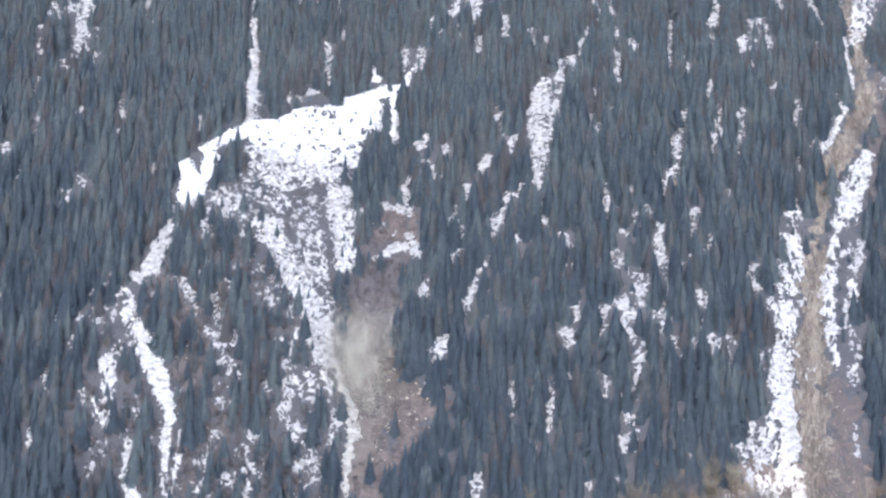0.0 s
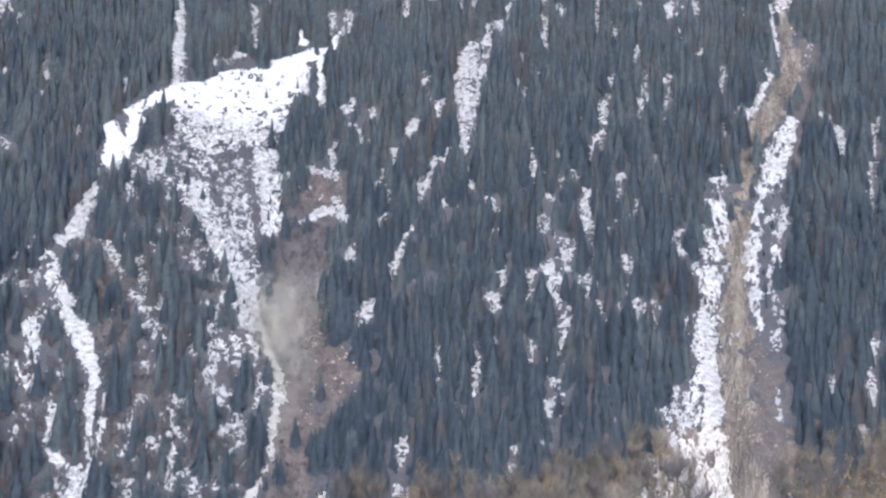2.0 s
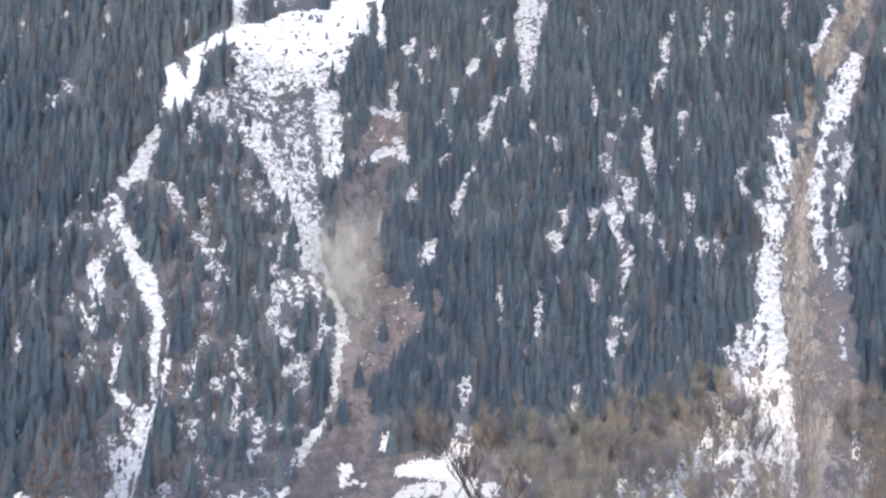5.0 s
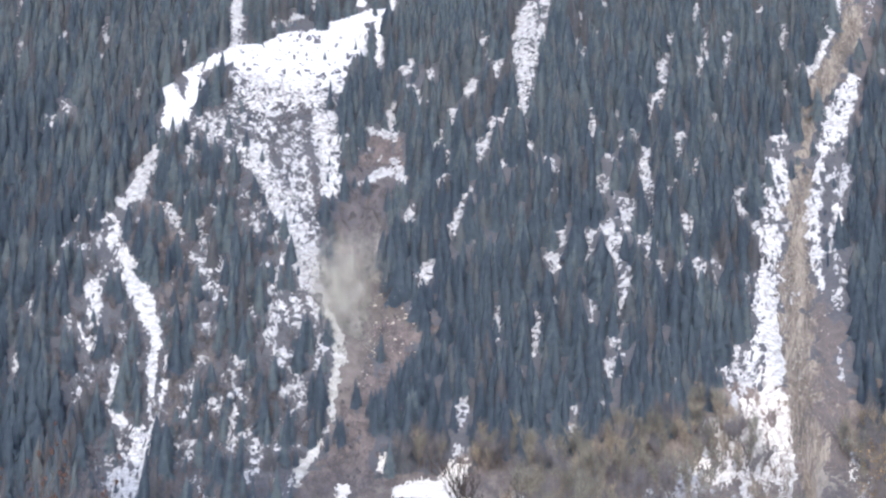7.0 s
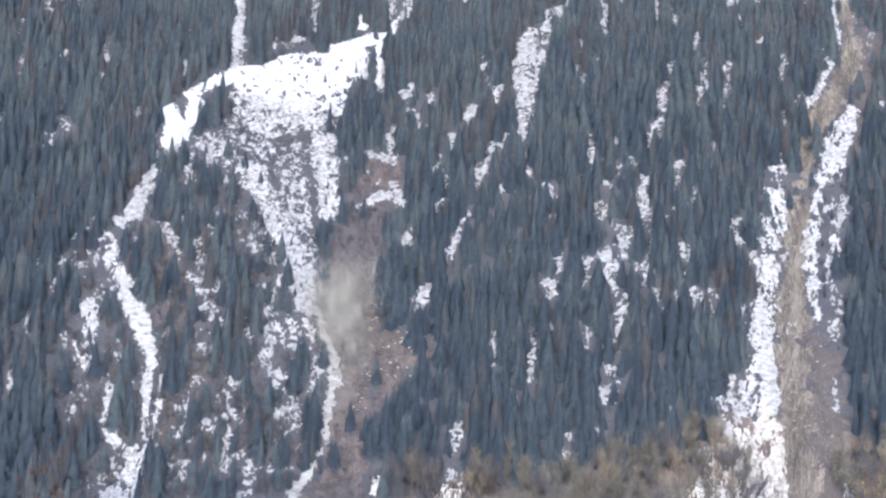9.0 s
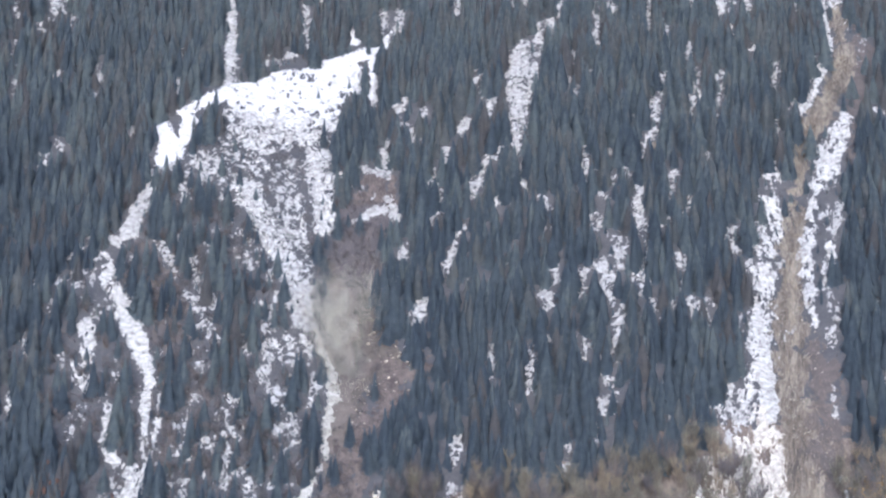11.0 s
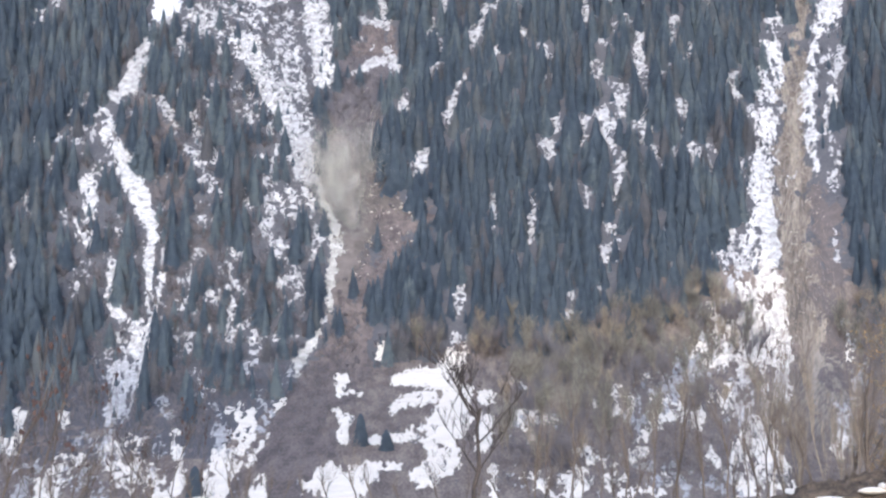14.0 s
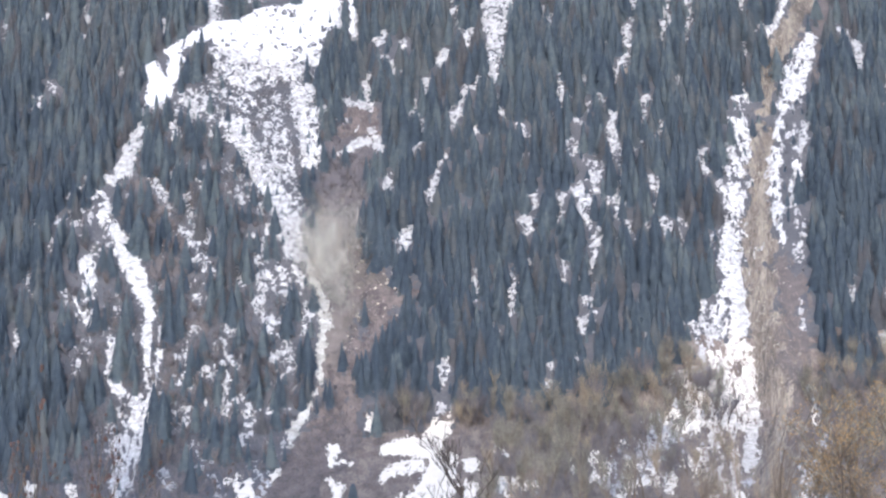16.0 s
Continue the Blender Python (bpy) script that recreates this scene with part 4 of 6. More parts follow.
drift("dirty", 0.00, [(-80.7, 175.0, 2.2), (-77.4, 165.7, 2.2), (-73.1, 156.6, 2.8), (-69, 143, 3.4), (-68, 134, 3.4), (-69, 122, 3.6), (-69.3, 107.8, 2.7), (-67.4, 94.4, 1.5)])
drift("dirty", 0.00, [(-70.4, 89.5, 1.4), (-72.7, 83.0, 2.0), (-77, 75, 3.4), (-80, 67, 3.6), (-79.7, 56.9, 1.6)])
drift("foot", 0.30, [(-79.4, 42.5, 1.3), (-79.4, 32.7, 1.6), (-80.4, 25.6, 2.0)])
drift("foot", 0.20, [(-88, 28, 4.1), (-85, 20, 5.1), (-83, 12, 5.6), (-81, 4, 6.3), (-81, -3, 6.0)])
drift("foot", 0.00, [(-68.4, 5.8, 2.7), (-64.9, 0.2, 2.9)])
drift("foot", 0.10, [(-75.2, 24.2, 0.9), (-75.0, 16.6, 1.0), (-74.9, 11.0, 1.2)])
drift("foot", 0.00, [(-104.7, 16.9, 2.1), (-91.9, 2.2, 2.2)])
drift("patch", 0.30, [(-135, 43, 3.0), (-118.9, 30.2, 1.8)])
drift("gully_r", 0.40, [(287, 591, 12.5), (288, 559, 5.6), (283.3, 528.4, 2.7)])
drift("gully_r", 0.15, [(279.1, 497.8, 2.2), (272.2, 464.4, 2.6), (268.8, 433.4, 2.9), (264, 420, 3.3)])
drift("gully_r", 0.25, [(254, 403, 4.8), (247, 388, 4.8), (238, 370, 4.7), (233, 359, 3.5)])
drift("gully_r", 0.60, [(228, 365, 3.9), (224, 357, 3.1)])
drift("gully_r", 0.60, [(254, 415, 3.3), (249.0, 405.3, 2.4)])
drift("patch", 0.50, [(272, 568, 6.6), (259, 543, 4.6), (262, 509, 3.6)])
drift("patch", 0.50, [(254.3, 485.5, 1.7), (248.0, 463.4, 1.3)])
drift("gully_r", 0.25, [(325, 581, 8.6), (310, 548, 11.1), (297, 515, 8.1), (284, 483, 3.9)])
drift("gully_r", 0.60, [(289, 465, 3.9), (289.4, 453.8, 2.5)])
drift("gully_r", 0.60, [(294.1, 438.2, 2.9), (283.8, 410.2, 2.4)])
drift("patch", 0.50, [(327, 526, 3.2), (337.4, 556.6, 2.8), (322, 492, 3.5)])
drift("gully_r", 0.30, [(235, 362, 3.5), (243, 376, 3.1)])
drift("gully_r", 0.50, [(225, 362, 3.9), (229, 367, 3.1)])
drift("gully_r", 0.47, [(207, 311, 3.7), (200, 298, 5.1), (199, 283, 5.7)])
drift("gully_r", 0.27, [(193, 274, 9.2), (191, 257, 9.8), (184, 238, 9.5)])
drift("gully_r", 0.22, [(179, 218, 8.0), (175, 204, 7.2)])
drift("gully_r", 0.22, [(174, 192, 7.8), (168, 179, 7.7), (165, 163, 6.9)])
drift("gully_r", 0.14, [(164, 150, 6.2), (165, 139, 5.5), (163, 128, 4.2), (162.1, 119.8, 2.4)])
drift("gully_r", 0.27, [(158, 148, 4.3), (154, 136, 4.8), (146, 127, 6.0), (148, 120, 6.0)])
drift("gully_r", 0.12, [(146.3, 139.3, 2.1), (144.7, 130.6, 2.1)])
drift("gully_r", 0.12, [(137.3, 125.4, 2.4), (138.7, 120.2, 2.4)])
drift("patch", 0.50, [(213, 348, 3.1), (208.7, 336.6, 2.3)])
drift("patch", 0.40, [(219.9, 334.7, 1.9), (218.1, 329.5, 1.5)])
drift("gully_r", 0.09, [(258, 353, 5.3), (251, 337, 8.3), (241, 319, 8.1), (232, 301, 5.8)])
drift("gully_r", 0.27, [(228, 294, 5.0), (221, 277, 3.5), (217, 261, 3.5)])
drift("gully_r", 0.12, [(213, 252, 3.1), (208, 234, 4.1), (205, 219, 4.7), (203, 206, 3.9), (201, 191, 3.2), (199.5, 176.8, 1.9)])
drift("gully_r", 0.27, [(242, 308, 3.7), (234, 288, 3.6)])
drift("gully_r", 0.17, [(235.4, 271.0, 2.5), (229, 257, 3.8), (223.9, 241.4, 2.7), (220, 231, 4.0), (215.6, 218.0, 3.0), (212.4, 202.8, 2.6), (209.8, 190.2, 1.6)])
drift("patch", 0.40, [(215.6, 192.3, 1.6), (212.9, 184.2, 1.3)])
drift("gully_r", 0.47, [(226, 269, 3.5), (220, 256, 3.5)])
drift("fan", 0.27, [(153, 120, 10.0), (154, 102, 12.2), (150, 81, 13.0)])
drift("fan", 0.32, [(150, 82, 13.1), (142, 58, 12.4), (121, 31, 10.7)])
drift("fan", 0.08, [(164, 107, 2.9), (162, 87, 4.0), (157, 65, 4.1), (140, 41, 3.7)])
drift("fan", 0.42, [(137, 110, 7.0), (130, 90, 9.7), (119, 65, 12.2)])
drift("fan", 0.59, [(100, 55, 10.8), (83, 41, 10.0)])
drift("patch", 0.35, [(192.2, 83.9, 2.0), (193.1, 73.1, 2.0)])
drift("patch", 0.50, [(187.9, 58.4, 1.6), (181.0, 44.7, 2.0)])
drift("patch", 0.40, [(167, 38, 3.4), (155, 29, 3.2)])
drift("patch", 0.50, [(197.5, 65.1, 1.4), (189.4, 55.0, 1.1)])
drift("mead", 0.00, [(-57, 55, 3.2), (-55.9, 45.6, 2.1), (-48.2, 45.5, 1.8)])
drift("mead", 0.05, [(-53.8, 35.6, 1.4), (-48.3, 30.9, 2.8), (-45.4, 21.2, 1.3)])
drift("mead", 0.00, [(-40.8, 74.3, 1.7), (-41.4, 67.8, 1.7)])
drift("mead", 0.05, [(-2.2, 78.9, 2.9), (-3, 66, 5.0), (-10, 54, 6.4), (-20, 54, 6.4), (-31, 54, 3.2)])
drift("mead", 0.00, [(1, 49, 3.7), (-4, 38, 7.8), (-6, 28, 8.6)])
drift("mead", 0.05, [(-30.3, 35.3, 1.9), (-24, 42, 3.0), (-17, 42, 4.5)])
drift("mead", 0.05, [(-27.6, 22.4, 1.7), (-19, 23, 3.1), (-10, 21, 6.0), (-6, 14, 4.9), (-11, 7, 5.0), (-13.5, 3.4, 2.6)])
drift("mead", 0.00, [(-33.8, 21.2, 1.5), (-30.9, 19.8, 1.3)])
drift("mead", 0.00, [(-51.2, 3.4, 1.9), (-45, 5, 5.6), (-39, 3, 5.9), (-34, 7, 3.8)])
drift("mead", 0.20, [(-30.8, 10.0, 1.2), (-21.0, 9.5, 1.0)])
drift("mead", 0.00, [(10, 44, 3.3), (10.2, 41.5, 2.5)])
drift("mead", 0.00, [(9, 30, 3.5), (7.4, 20.7, 2.8), (6.3, 17.0, 1.5)])
drift("mead", 0.10, [(9.6, 8.2, 1.4), (9.5, -0.4, 1.4)])
drift("mead", 0.10, [(98.4, 33.8, 1.7), (93.4, 26.5, 1.8)])
drift("mead", 0.40, [(70, 31, 4.2), (76, 30, 5.5)])
drift("mead", 0.20, [(69.8, 22.7, 1.7), (64.4, 16.5, 2.9), (59.2, 11.3, 2.0)])
drift("mead", 0.30, [(43.0, 14.4, 2.9), (47.8, 11.4, 2.0), (57.8, 11.8, 2.8)])
drift("mead", 0.20, [(35, 5, 3.0), (39, 6, 3.4), (36.3, 1.2, 2.5)])
drift("mead", 0.50, [(26, 30, 5.1), (33, 26, 5.4), (19.7, 20.6, 2.6)])
drift("mead", 0.10, [(113, 22, 7.4), (104, 13, 9.2), (97, 3, 9.3), (93, -3, 8.1)])
drift("mead", 0.35, [(91, 6, 3.8), (88, 13, 3.2)])
drift("mead", 0.50, [(153, 27, 6.3), (137, 15, 4.9)])
drift("mead", 0.50, [(90, 40, 6.0), (108, 54, 7.0)])
drift("mead", 0.50, [(74, 44, 7.6), (65, 34, 3.3)])
drift("mead", 0.50, [(61, 3, 3.7), (67.3, 4.7, 1.9)])
drift("mead", 0.10, [(-187.7, 35.4, 2.4), (-177.5, 26.5, 2.7), (-166.3, 17.5, 1.9)])
drift("mead", 0.10, [(-169.2, 35.2, 1.7), (-160.9, 29.2, 1.4)])
drift("mead", 0.20, [(-111.8, 24.5, 1.8), (-102.8, 14.6, 2.0)])
drift("mead", 0.00, [(-209, 26, 11.4), (-199, 28, 9.5), (-186, 25, 6.7), (-180, 17, 12.0)])
drift("mead", 0.10, [(-187, 35, 3.3), (-170.6, 21.9, 2.0)])
drift("mead", 0.40, [(-92, 32, 8.1), (-87, 20, 7.4)])
drift("patch", 0.00, [(-66, 262, 1.7), (-59, 267, 3.1), (-52, 272, 4.2), (-48, 275, 3.2)])
drift("patch", 0.00, [(-45, 282, 2.8), (-42, 274, 3.9), (-40, 266, 3.5)])
drift("brushy", 0.48, [(-148, 6, 6.5), (-137, 8, 7.0), (-124, 9, 7.8)])
drift("brushy", 0.31, [(-128, 17, 6.3), (-111, 8, 7.7), (-100, 2, 7.3)])
drift("brushy", 0.43, [(-120, 1, 7.2), (-135, -0, 7.2)])
drift("brushy", 0.53, [(-148, 20, 5.1), (-133, 22, 5.2), (-114, 19, 4.2)])
drift("gully_l", 0.10, [(-169.1, 63.9, 2.5), (-156.6, 43.2, 2.5), (-139.6, 24.8, 2.7), (-130.5, 14.8, 2.5)])
drift("brushy", 0.48, [(48, 3, 5.5), (70, 3, 7.4), (86, 1, 5.4)])
drift("brushy", 0.53, [(15, 3, 5.5), (33, 1, 5.5)])
drift("fan", 0.34, [(165, 40, 3.9), (147, 22, 4.3), (129, 8, 3.1)])
drift("gully_r", 0.27, [(178, 218, 4.7), (174, 198, 5.5), (170, 179, 4.8)])
flecks(0.75, [(-127, 257, 45.3), (-152, 221, 50.3)])
flecks(0.74, [(-145, 179, 60.6), (-137, 134, 57.4)])
flecks(0.74, [(-132, 100, 52.4), (-115, 41, 44.9)])
flecks(0.73, [(-223, 225, 16.8), (-211, 164, 18.8), (-198, 107, 14.7)])
flecks(0.74, [(190, 239, 23.9), (161, 148, 21.5)])
flecks(0.77, [(25, 336, 113.1), (74, 238, 102.2)])
flecks(0.77, [(30, 435, 116.1), (175, 435, 116.2)])
flecks(0.79, [(-294, 476, 86.9), (-145, 500, 71.2)])
flecks(0.77, [(68, 164, 56.7), (114, 163, 56.2)])
flecks(0.72, [(-45, 144, 18.7), (-33, 159, 15.8)])
drift("brushy", 0.30, [(71, 28, 4.1), (82, 32, 3.3), (93, 31, 5.1)])
drift("brushy", 0.35, [(92, 48, 3.6), (101, 52, 5.8), (115, 60, 5.4), (124, 64, 6.1)])
drift("brushy", 0.35, [(109, 66, 3.3), (118, 73, 4.5), (121, 65, 5.0)])
drift("brushy", 0.25, [(81, 52, 2.4), (87, 55, 2.7)])
drift("brushy", 0.30, [(80, 39, 2.2), (92, 41, 3.0)])
drift("brushy", 0.30, [(25, 53, 2.7), (27, 49, 2.3)])
drift("brushy", 0.35, [(22, 30, 3.5), (30, 32, 3.7), (37, 30, 3.5)])
drift("brushy", 0.35, [(104, 39, 3.9), (118, 46, 5.6), (111, 32, 4.7)])
drift("brushy", 0.20, [(57, 43, 2.0), (56, 36, 1.9)])
flecks(0.70, [(82, 39, 17.2), (124, 59, 24.5)])
drift("gully_r", 0.03, [(170, 185, 3.8), (168, 161, 4.6), (166, 135, 4.8), (164, 113, 2.6)])
drift("brushy", 0.40, [(191, 75, 2.0), (187, 59, 2.4), (170, 38, 2.9), (151, 21, 3.0)])
build_flecks()
# ---- conifers ----
def conifer_form(rng, slim, boughs=110, tiers=5, around=6, swell=0.92):
    """Crown (a ragged core in one piece, clothed in hanging boughs) and trunk of a conifer one metre high, its skirt reaching down the slope."""
    V, T = [(0, 0, 1.0)], []
    last = None
    for k in range(tiers):
        f = (k + rng.uniform(0.75, 1.1)) / tiers
        ring = []
        for s in range(around):
            a = 6.283 * (0.5 * (k % 2) + s + rng.uniform(-0.3, 0.3)) / around
            q = 0.82 * slim * f ** swell * rng.uniform(0.65, 1.12)
            ring.append(len(V))
            V.append((q * math.cos(a), q * math.sin(a), 1.0 - 1.08 * f + rng.uniform(-0.05, 0.05)))
        if last is None:
            T += [(0, ring[s], ring[(s + 1) % around]) for s in range(around)]
        else:
            for s in range(around):
                t = (s + 1) % around
                T += [(last[s], ring[s], ring[t]), (last[s], ring[t], last[t])]
        last = ring
    for k in range(boughs):
        f = 0.04 + 0.92 * ((k + rng.uniform(0, 1)) / boughs) ** 0.75
        a, q, z = k * 2.4 + rng.uniform(-0.5, 0.5), slim * f ** swell, 1.0 - 1.02 * f
        c, s, w = math.cos(a), math.sin(a), slim * rng.uniform(0.1, 0.19) * (0.4 + 0.6 * f)
        r, d = q * rng.uniform(0.74, 1.12), rng.uniform(0.05, 0.1)
        b = len(V)
        V += [(0.66 * q * c, 0.66 * q * s, z + 0.05), (r * c - w * s, r * s + w * c, z - d * rng.uniform(0.6, 1.0)), (r * c + w * s, r * s - w * c, z - d * rng.uniform(0.6, 1.0))]
        T += [(b, b + 2, b + 1)]
    b = len(V)
    for z, r in ((0.0, 0.014), (0.3, 0.01)):
        V += [(r * math.cos(2.094 * s), r * math.sin(2.094 * s), z) for s in range(3)]
    trunk = [(b + s, b + (s + 1) % 3, b + 3 + s) for s in range(3)] + [(b + (s + 1) % 3, b + 3 + (s + 1) % 3, b + 3 + s) for s in range(3)]
    return np.array(V), np.array(T), np.array(trunk)


def belt_top(x):
    """Height on the slope where the bare broadleaf wood gives way to conifers."""
    return np.interp(x, [-36, -20, 0, 20, 45, 60, 100, 120, 140, 150, 185, 215, 260], [52, 68, 75, 79, 66, 74, 85, 97, 80, 78, 74, 90, 98])


def place_wood():
    """Where conifers stand, and how tall: they keep clear of the snow that shows above them."""
    rng = np.random.default_rng(11)
    dx, dh = 5.2, 7.2
    gx, gh = np.meshgrid(np.arange(-465, 465, dx), np.arange(6, 640, dh))
    gx = gx + (np.arange(gx.shape[0])[:, None] % 2) * dx / 2
    x = (gx + rng.uniform(-3.4, 3.4, gx.shape)).ravel()
    h = (gh + rng.uniform(-4.6, 4.6, gh.shape)).ravel()
    tall = rng.triangular(9.0, 17.0, 25.0, x.shape) * (0.8 + 0.4 * vnoise(x / 30, h / 30, 5)) * np.interp(h, [40, 200, 500], [1.0, 1.0, 1.08])
    wood = chart(CHART_WOOD, x, h)
    keep = rng.random(x.shape) < wood
    keep &= ~((chart(CHART_BARE, x, h) > 0.5) & (rng.random(x.shape) > np.where(h > 195, 0.22, 0.05) * (x < 0)))
    keep &= h > np.where(x < -75, 26, 52) + 5 * np.sin(x / 13.0)
    keep &= h > np.where(x > -35, belt_top(x) - 3.0, 0.0)
    keep &= ~((np.abs(x - gully_x(h) - 7.0) < 21.0) & (h < 185) & (x > 0))
    keep &= np.abs(x) < 0.29 * base_y(h) + 14
    snow_here = chart(CHART_SNOW, x, h)
    on_snow = snow_here > 0.3
    keep &= ~(on_snow & (rng.random(x.shape) > 0.2 * (wood < 0.7) + 0.03))
    tall = np.where(on_snow, tall * rng.uniform(0.25, 0.5, x.shape), tall)
    # shorten the trees that would hide a snow patch or bare earth behind them
    room = np.full(x.shape, 99.0)
    for up in np.arange(30.8, 0.9, -0.7):
        open_up = (chart(CHART_SNOW, x, h + up) > 0.35) | (chart(CHART_BARE, x, h + up) > 2.5)
        for side in (-1.6, 1.6):
            open_up |= chart(CHART_SNOW, x + side * min(1.0, up / 9.0), h + up) > 0.6
        room = np.where(open_up, up, room)
    shy = rng.random(x.shape) < 0.93
    short = np.minimum(tall, room * np.where(chart(CHART_SNOW, x, h + room) > 5, 0.95, rng.choice([0.85, 0.95, 1.05, 1.2, 1.5], x.shape)))
    tall = np.where(shy & ~on_snow, short, tall)
    keep &= tall > np.where(on_snow, 2.0, 4.0)
    return x[keep], h[keep], tall[keep], rng


def build_wood():
    x, h, tall, rng = place_wood()
    forms = [conifer_form(rng, s) for s in (0.24, 0.27, 0.31, 0.26, 0.28, 0.33, 0.23, 0.29)]
    kind = rng.integers(0, len(forms), x.shape)
    larch = (rng.random(x.shape) < 0.03 + 0.25 * (vnoise(x / 25, h / 40, 9) > 0.72))
    single = np.zeros(x.shape, bool)
    open_ground = np.nonzero(((chart(CHART_WOOD, x, h) < 0.8) | (chart(CHART_SNOW, x, h) > 0.3)) & (h < 330) & (np.abs(x) < 300) & ~larch)[0]
    single[rng.permutation(open_ground)[:280]] = True
    y = face_y(x, h)
    turn, wide = rng.uniform(0, 6.283, x.shape), rng.uniform(0.85, 1.2, x.shape)
    # random tree tones, paler with height: distance haze put into the needle colour
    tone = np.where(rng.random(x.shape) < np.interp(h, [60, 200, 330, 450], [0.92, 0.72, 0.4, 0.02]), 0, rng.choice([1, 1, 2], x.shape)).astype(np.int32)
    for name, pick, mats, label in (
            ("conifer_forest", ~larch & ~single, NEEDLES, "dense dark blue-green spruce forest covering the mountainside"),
            ("larch_wood", larch & ~single, [LARCH] * 3, "bare brownish larches scattered through the spruce forest")):
        VV, TT, MM, base = [], [], [], 0
        for f, (V, T, K) in enumerate(forms):
            i = np.nonzero(pick & (kind == f))[0]
            if not len(i):
                continue
            c, s = np.cos(turn[i])[:, None], np.sin(turn[i])[:, None]
            out = (V[:, 0] * s + V[:, 1] * c) * (tall[i] * wide[i])[:, None]
            # the lowest boughs follow the fall of the slope
            P = np.stack([(V[:, 0] * c - V[:, 1] * s) * (tall[i] * wide[i])[:, None] + x[i][:, None], out + y[i][:, None],
                          V[:, 2] * tall[i][:, None] + 0.85 * out * np.clip(1 - V[:, 2], 0, 1) ** 2 + h[i][:, None] - 0.4], -1)
            F = np.concatenate([T, K])
            TT.append((F[None] + (base + np.arange(len(i)) * len(V))[:, None, None]).reshape(-1, 3))
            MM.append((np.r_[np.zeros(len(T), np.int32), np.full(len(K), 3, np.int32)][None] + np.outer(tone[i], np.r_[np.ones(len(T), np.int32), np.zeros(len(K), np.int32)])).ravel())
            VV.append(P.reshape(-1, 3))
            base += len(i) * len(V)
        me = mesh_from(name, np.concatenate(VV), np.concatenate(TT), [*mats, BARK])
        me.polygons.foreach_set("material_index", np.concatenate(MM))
        thing(name, me, label, "forest", "", "stuff")
    # trees that stand apart on open ground
    data = []
    for slim in (0.2, 0.24, 0.27, 0.22, 0.25, 0.29, 0.19, 0.23):
        V, T, K = conifer_form(rng, slim, 170, 6, 7)
        V[:, 2] += 0.85 * V[:, 1] * np.clip(1 - V[:, 2], 0, 1) ** 2
        used, t2 = np.unique(K, return_inverse=True)
        data.append((mesh_from("crown", V[:used.min()], T, [NEEDLES[len(data) % 2]]), mesh_from("trunk", V[used], t2.reshape(-1, 3), [BARK])))
    for i in np.nonzero(single)[0]:
        crown, trunk = data[kind[i]]
        ob = new("conifer")
        ob.matrix_world = pose(x[i], y[i], h[i] - 0.3, 0, 0, 40 * math.sin(turn[i])) @ Matrix.Diagonal((tall[i] * wide[i], tall[i] * wide[i], tall[i], 1))
        tagged(ob, "slender dark green conifer standing apart on the open slope", "conifer", "conifers on the open slope")
        for nm, me in (("crown", crown), ("trunk", trunk)):
            new(nm, me).parent = ob


build_wood()
# ---- bare trees ----
def grow(rng, lean, forks, spread, rise, wobble=0.06, lift=0.25, stem=5, reach=(0.42, 0.68)):
    """Limbs of a bare tree one metre high: a list of (level, from, to, radius from, radius to)."""
    out = []

    def limb(p, way, length, r, level, steps):
        q = Vector(p)
        d = Vector(way).normalized()
        joints = [q.copy()]
        for k in range(steps):
            d = (d + Vector((rng.uniform(-wobble, wobble), rng.uniform(-wobble, wobble), 0.04 * lift * level)) * 2.0).normalized()
            n = q + d * (length / steps)
            r1 = r * (0.9 if level == 0 else 0.72)
            out.append((level, q.copy(), n.copy(), r, r1))
            q, r = n, r1
            joints.append(q.copy())
        if level < len(forks):
            for k in range(forks[level]):
                f = rng.uniform(rise[level], 1.0)
                i = min(int(f * steps), steps - 1)
                base = joints[i].lerp(joints[i + 1], f * steps - i)
                a = rng.uniform(0, 6.283)
                side = Vector((math.cos(a), math.sin(a), 0.0))
                turn = (d * (1.0 - spread[level]) + side * spread[level] + Vector((0, 0, lift))).normalized()
                limb(base, turn, length * rng.uniform(*reach), max(r * 0.85, 0.0014), level + 1, max(1, steps - 1) if level < 2 else (2 if level < 3 else 1))

    limb((0, 0, 0), (lean[0], lean[1], 1.0), 0.6, 0.013, 0, stem)
    return out


def tubes(limbs, levels, thin=1.0, least=0.0, tip=4):
    """Three-sided tapered tubes along the limbs of those levels."""
    V, T = [], []
    for level, p, q, r0, r1 in limbs:
        if level not in levels:
            continue
        d = (q - p).normalized()
        u = d.cross(Vector((0.3, 0.8, 0.2))).normalized()
        v = d.cross(u)
        b = len(V)
        if level == tip:
            # the last twigs are bare spikes
            r = max(r0 * thin, least)
            V += [tuple(p + u * (r * math.cos(a)) + v * (r * math.sin(a))) for a in (0.0, 2.094, 4.189)] + [tuple(q)]
            T += [(b, b + 1, b + 3), (b + 1, b + 2, b + 3), (b + 2, b, b + 3)]
            continue
        for c, r in ((p, r0), (q, r1)):
            r = max(r * thin, least)
            V += [tuple(c + u * (r * math.cos(a)) + v * (r * math.sin(a))) for a in (0.0, 2.094, 4.189)]
        for s in range(3):
            t = (s + 1) % 3
            T += [(b + s, b + t, b + 3 + s), (b + t, b + 3 + t, b + 3 + s)]
    return np.array(V), np.array(T)


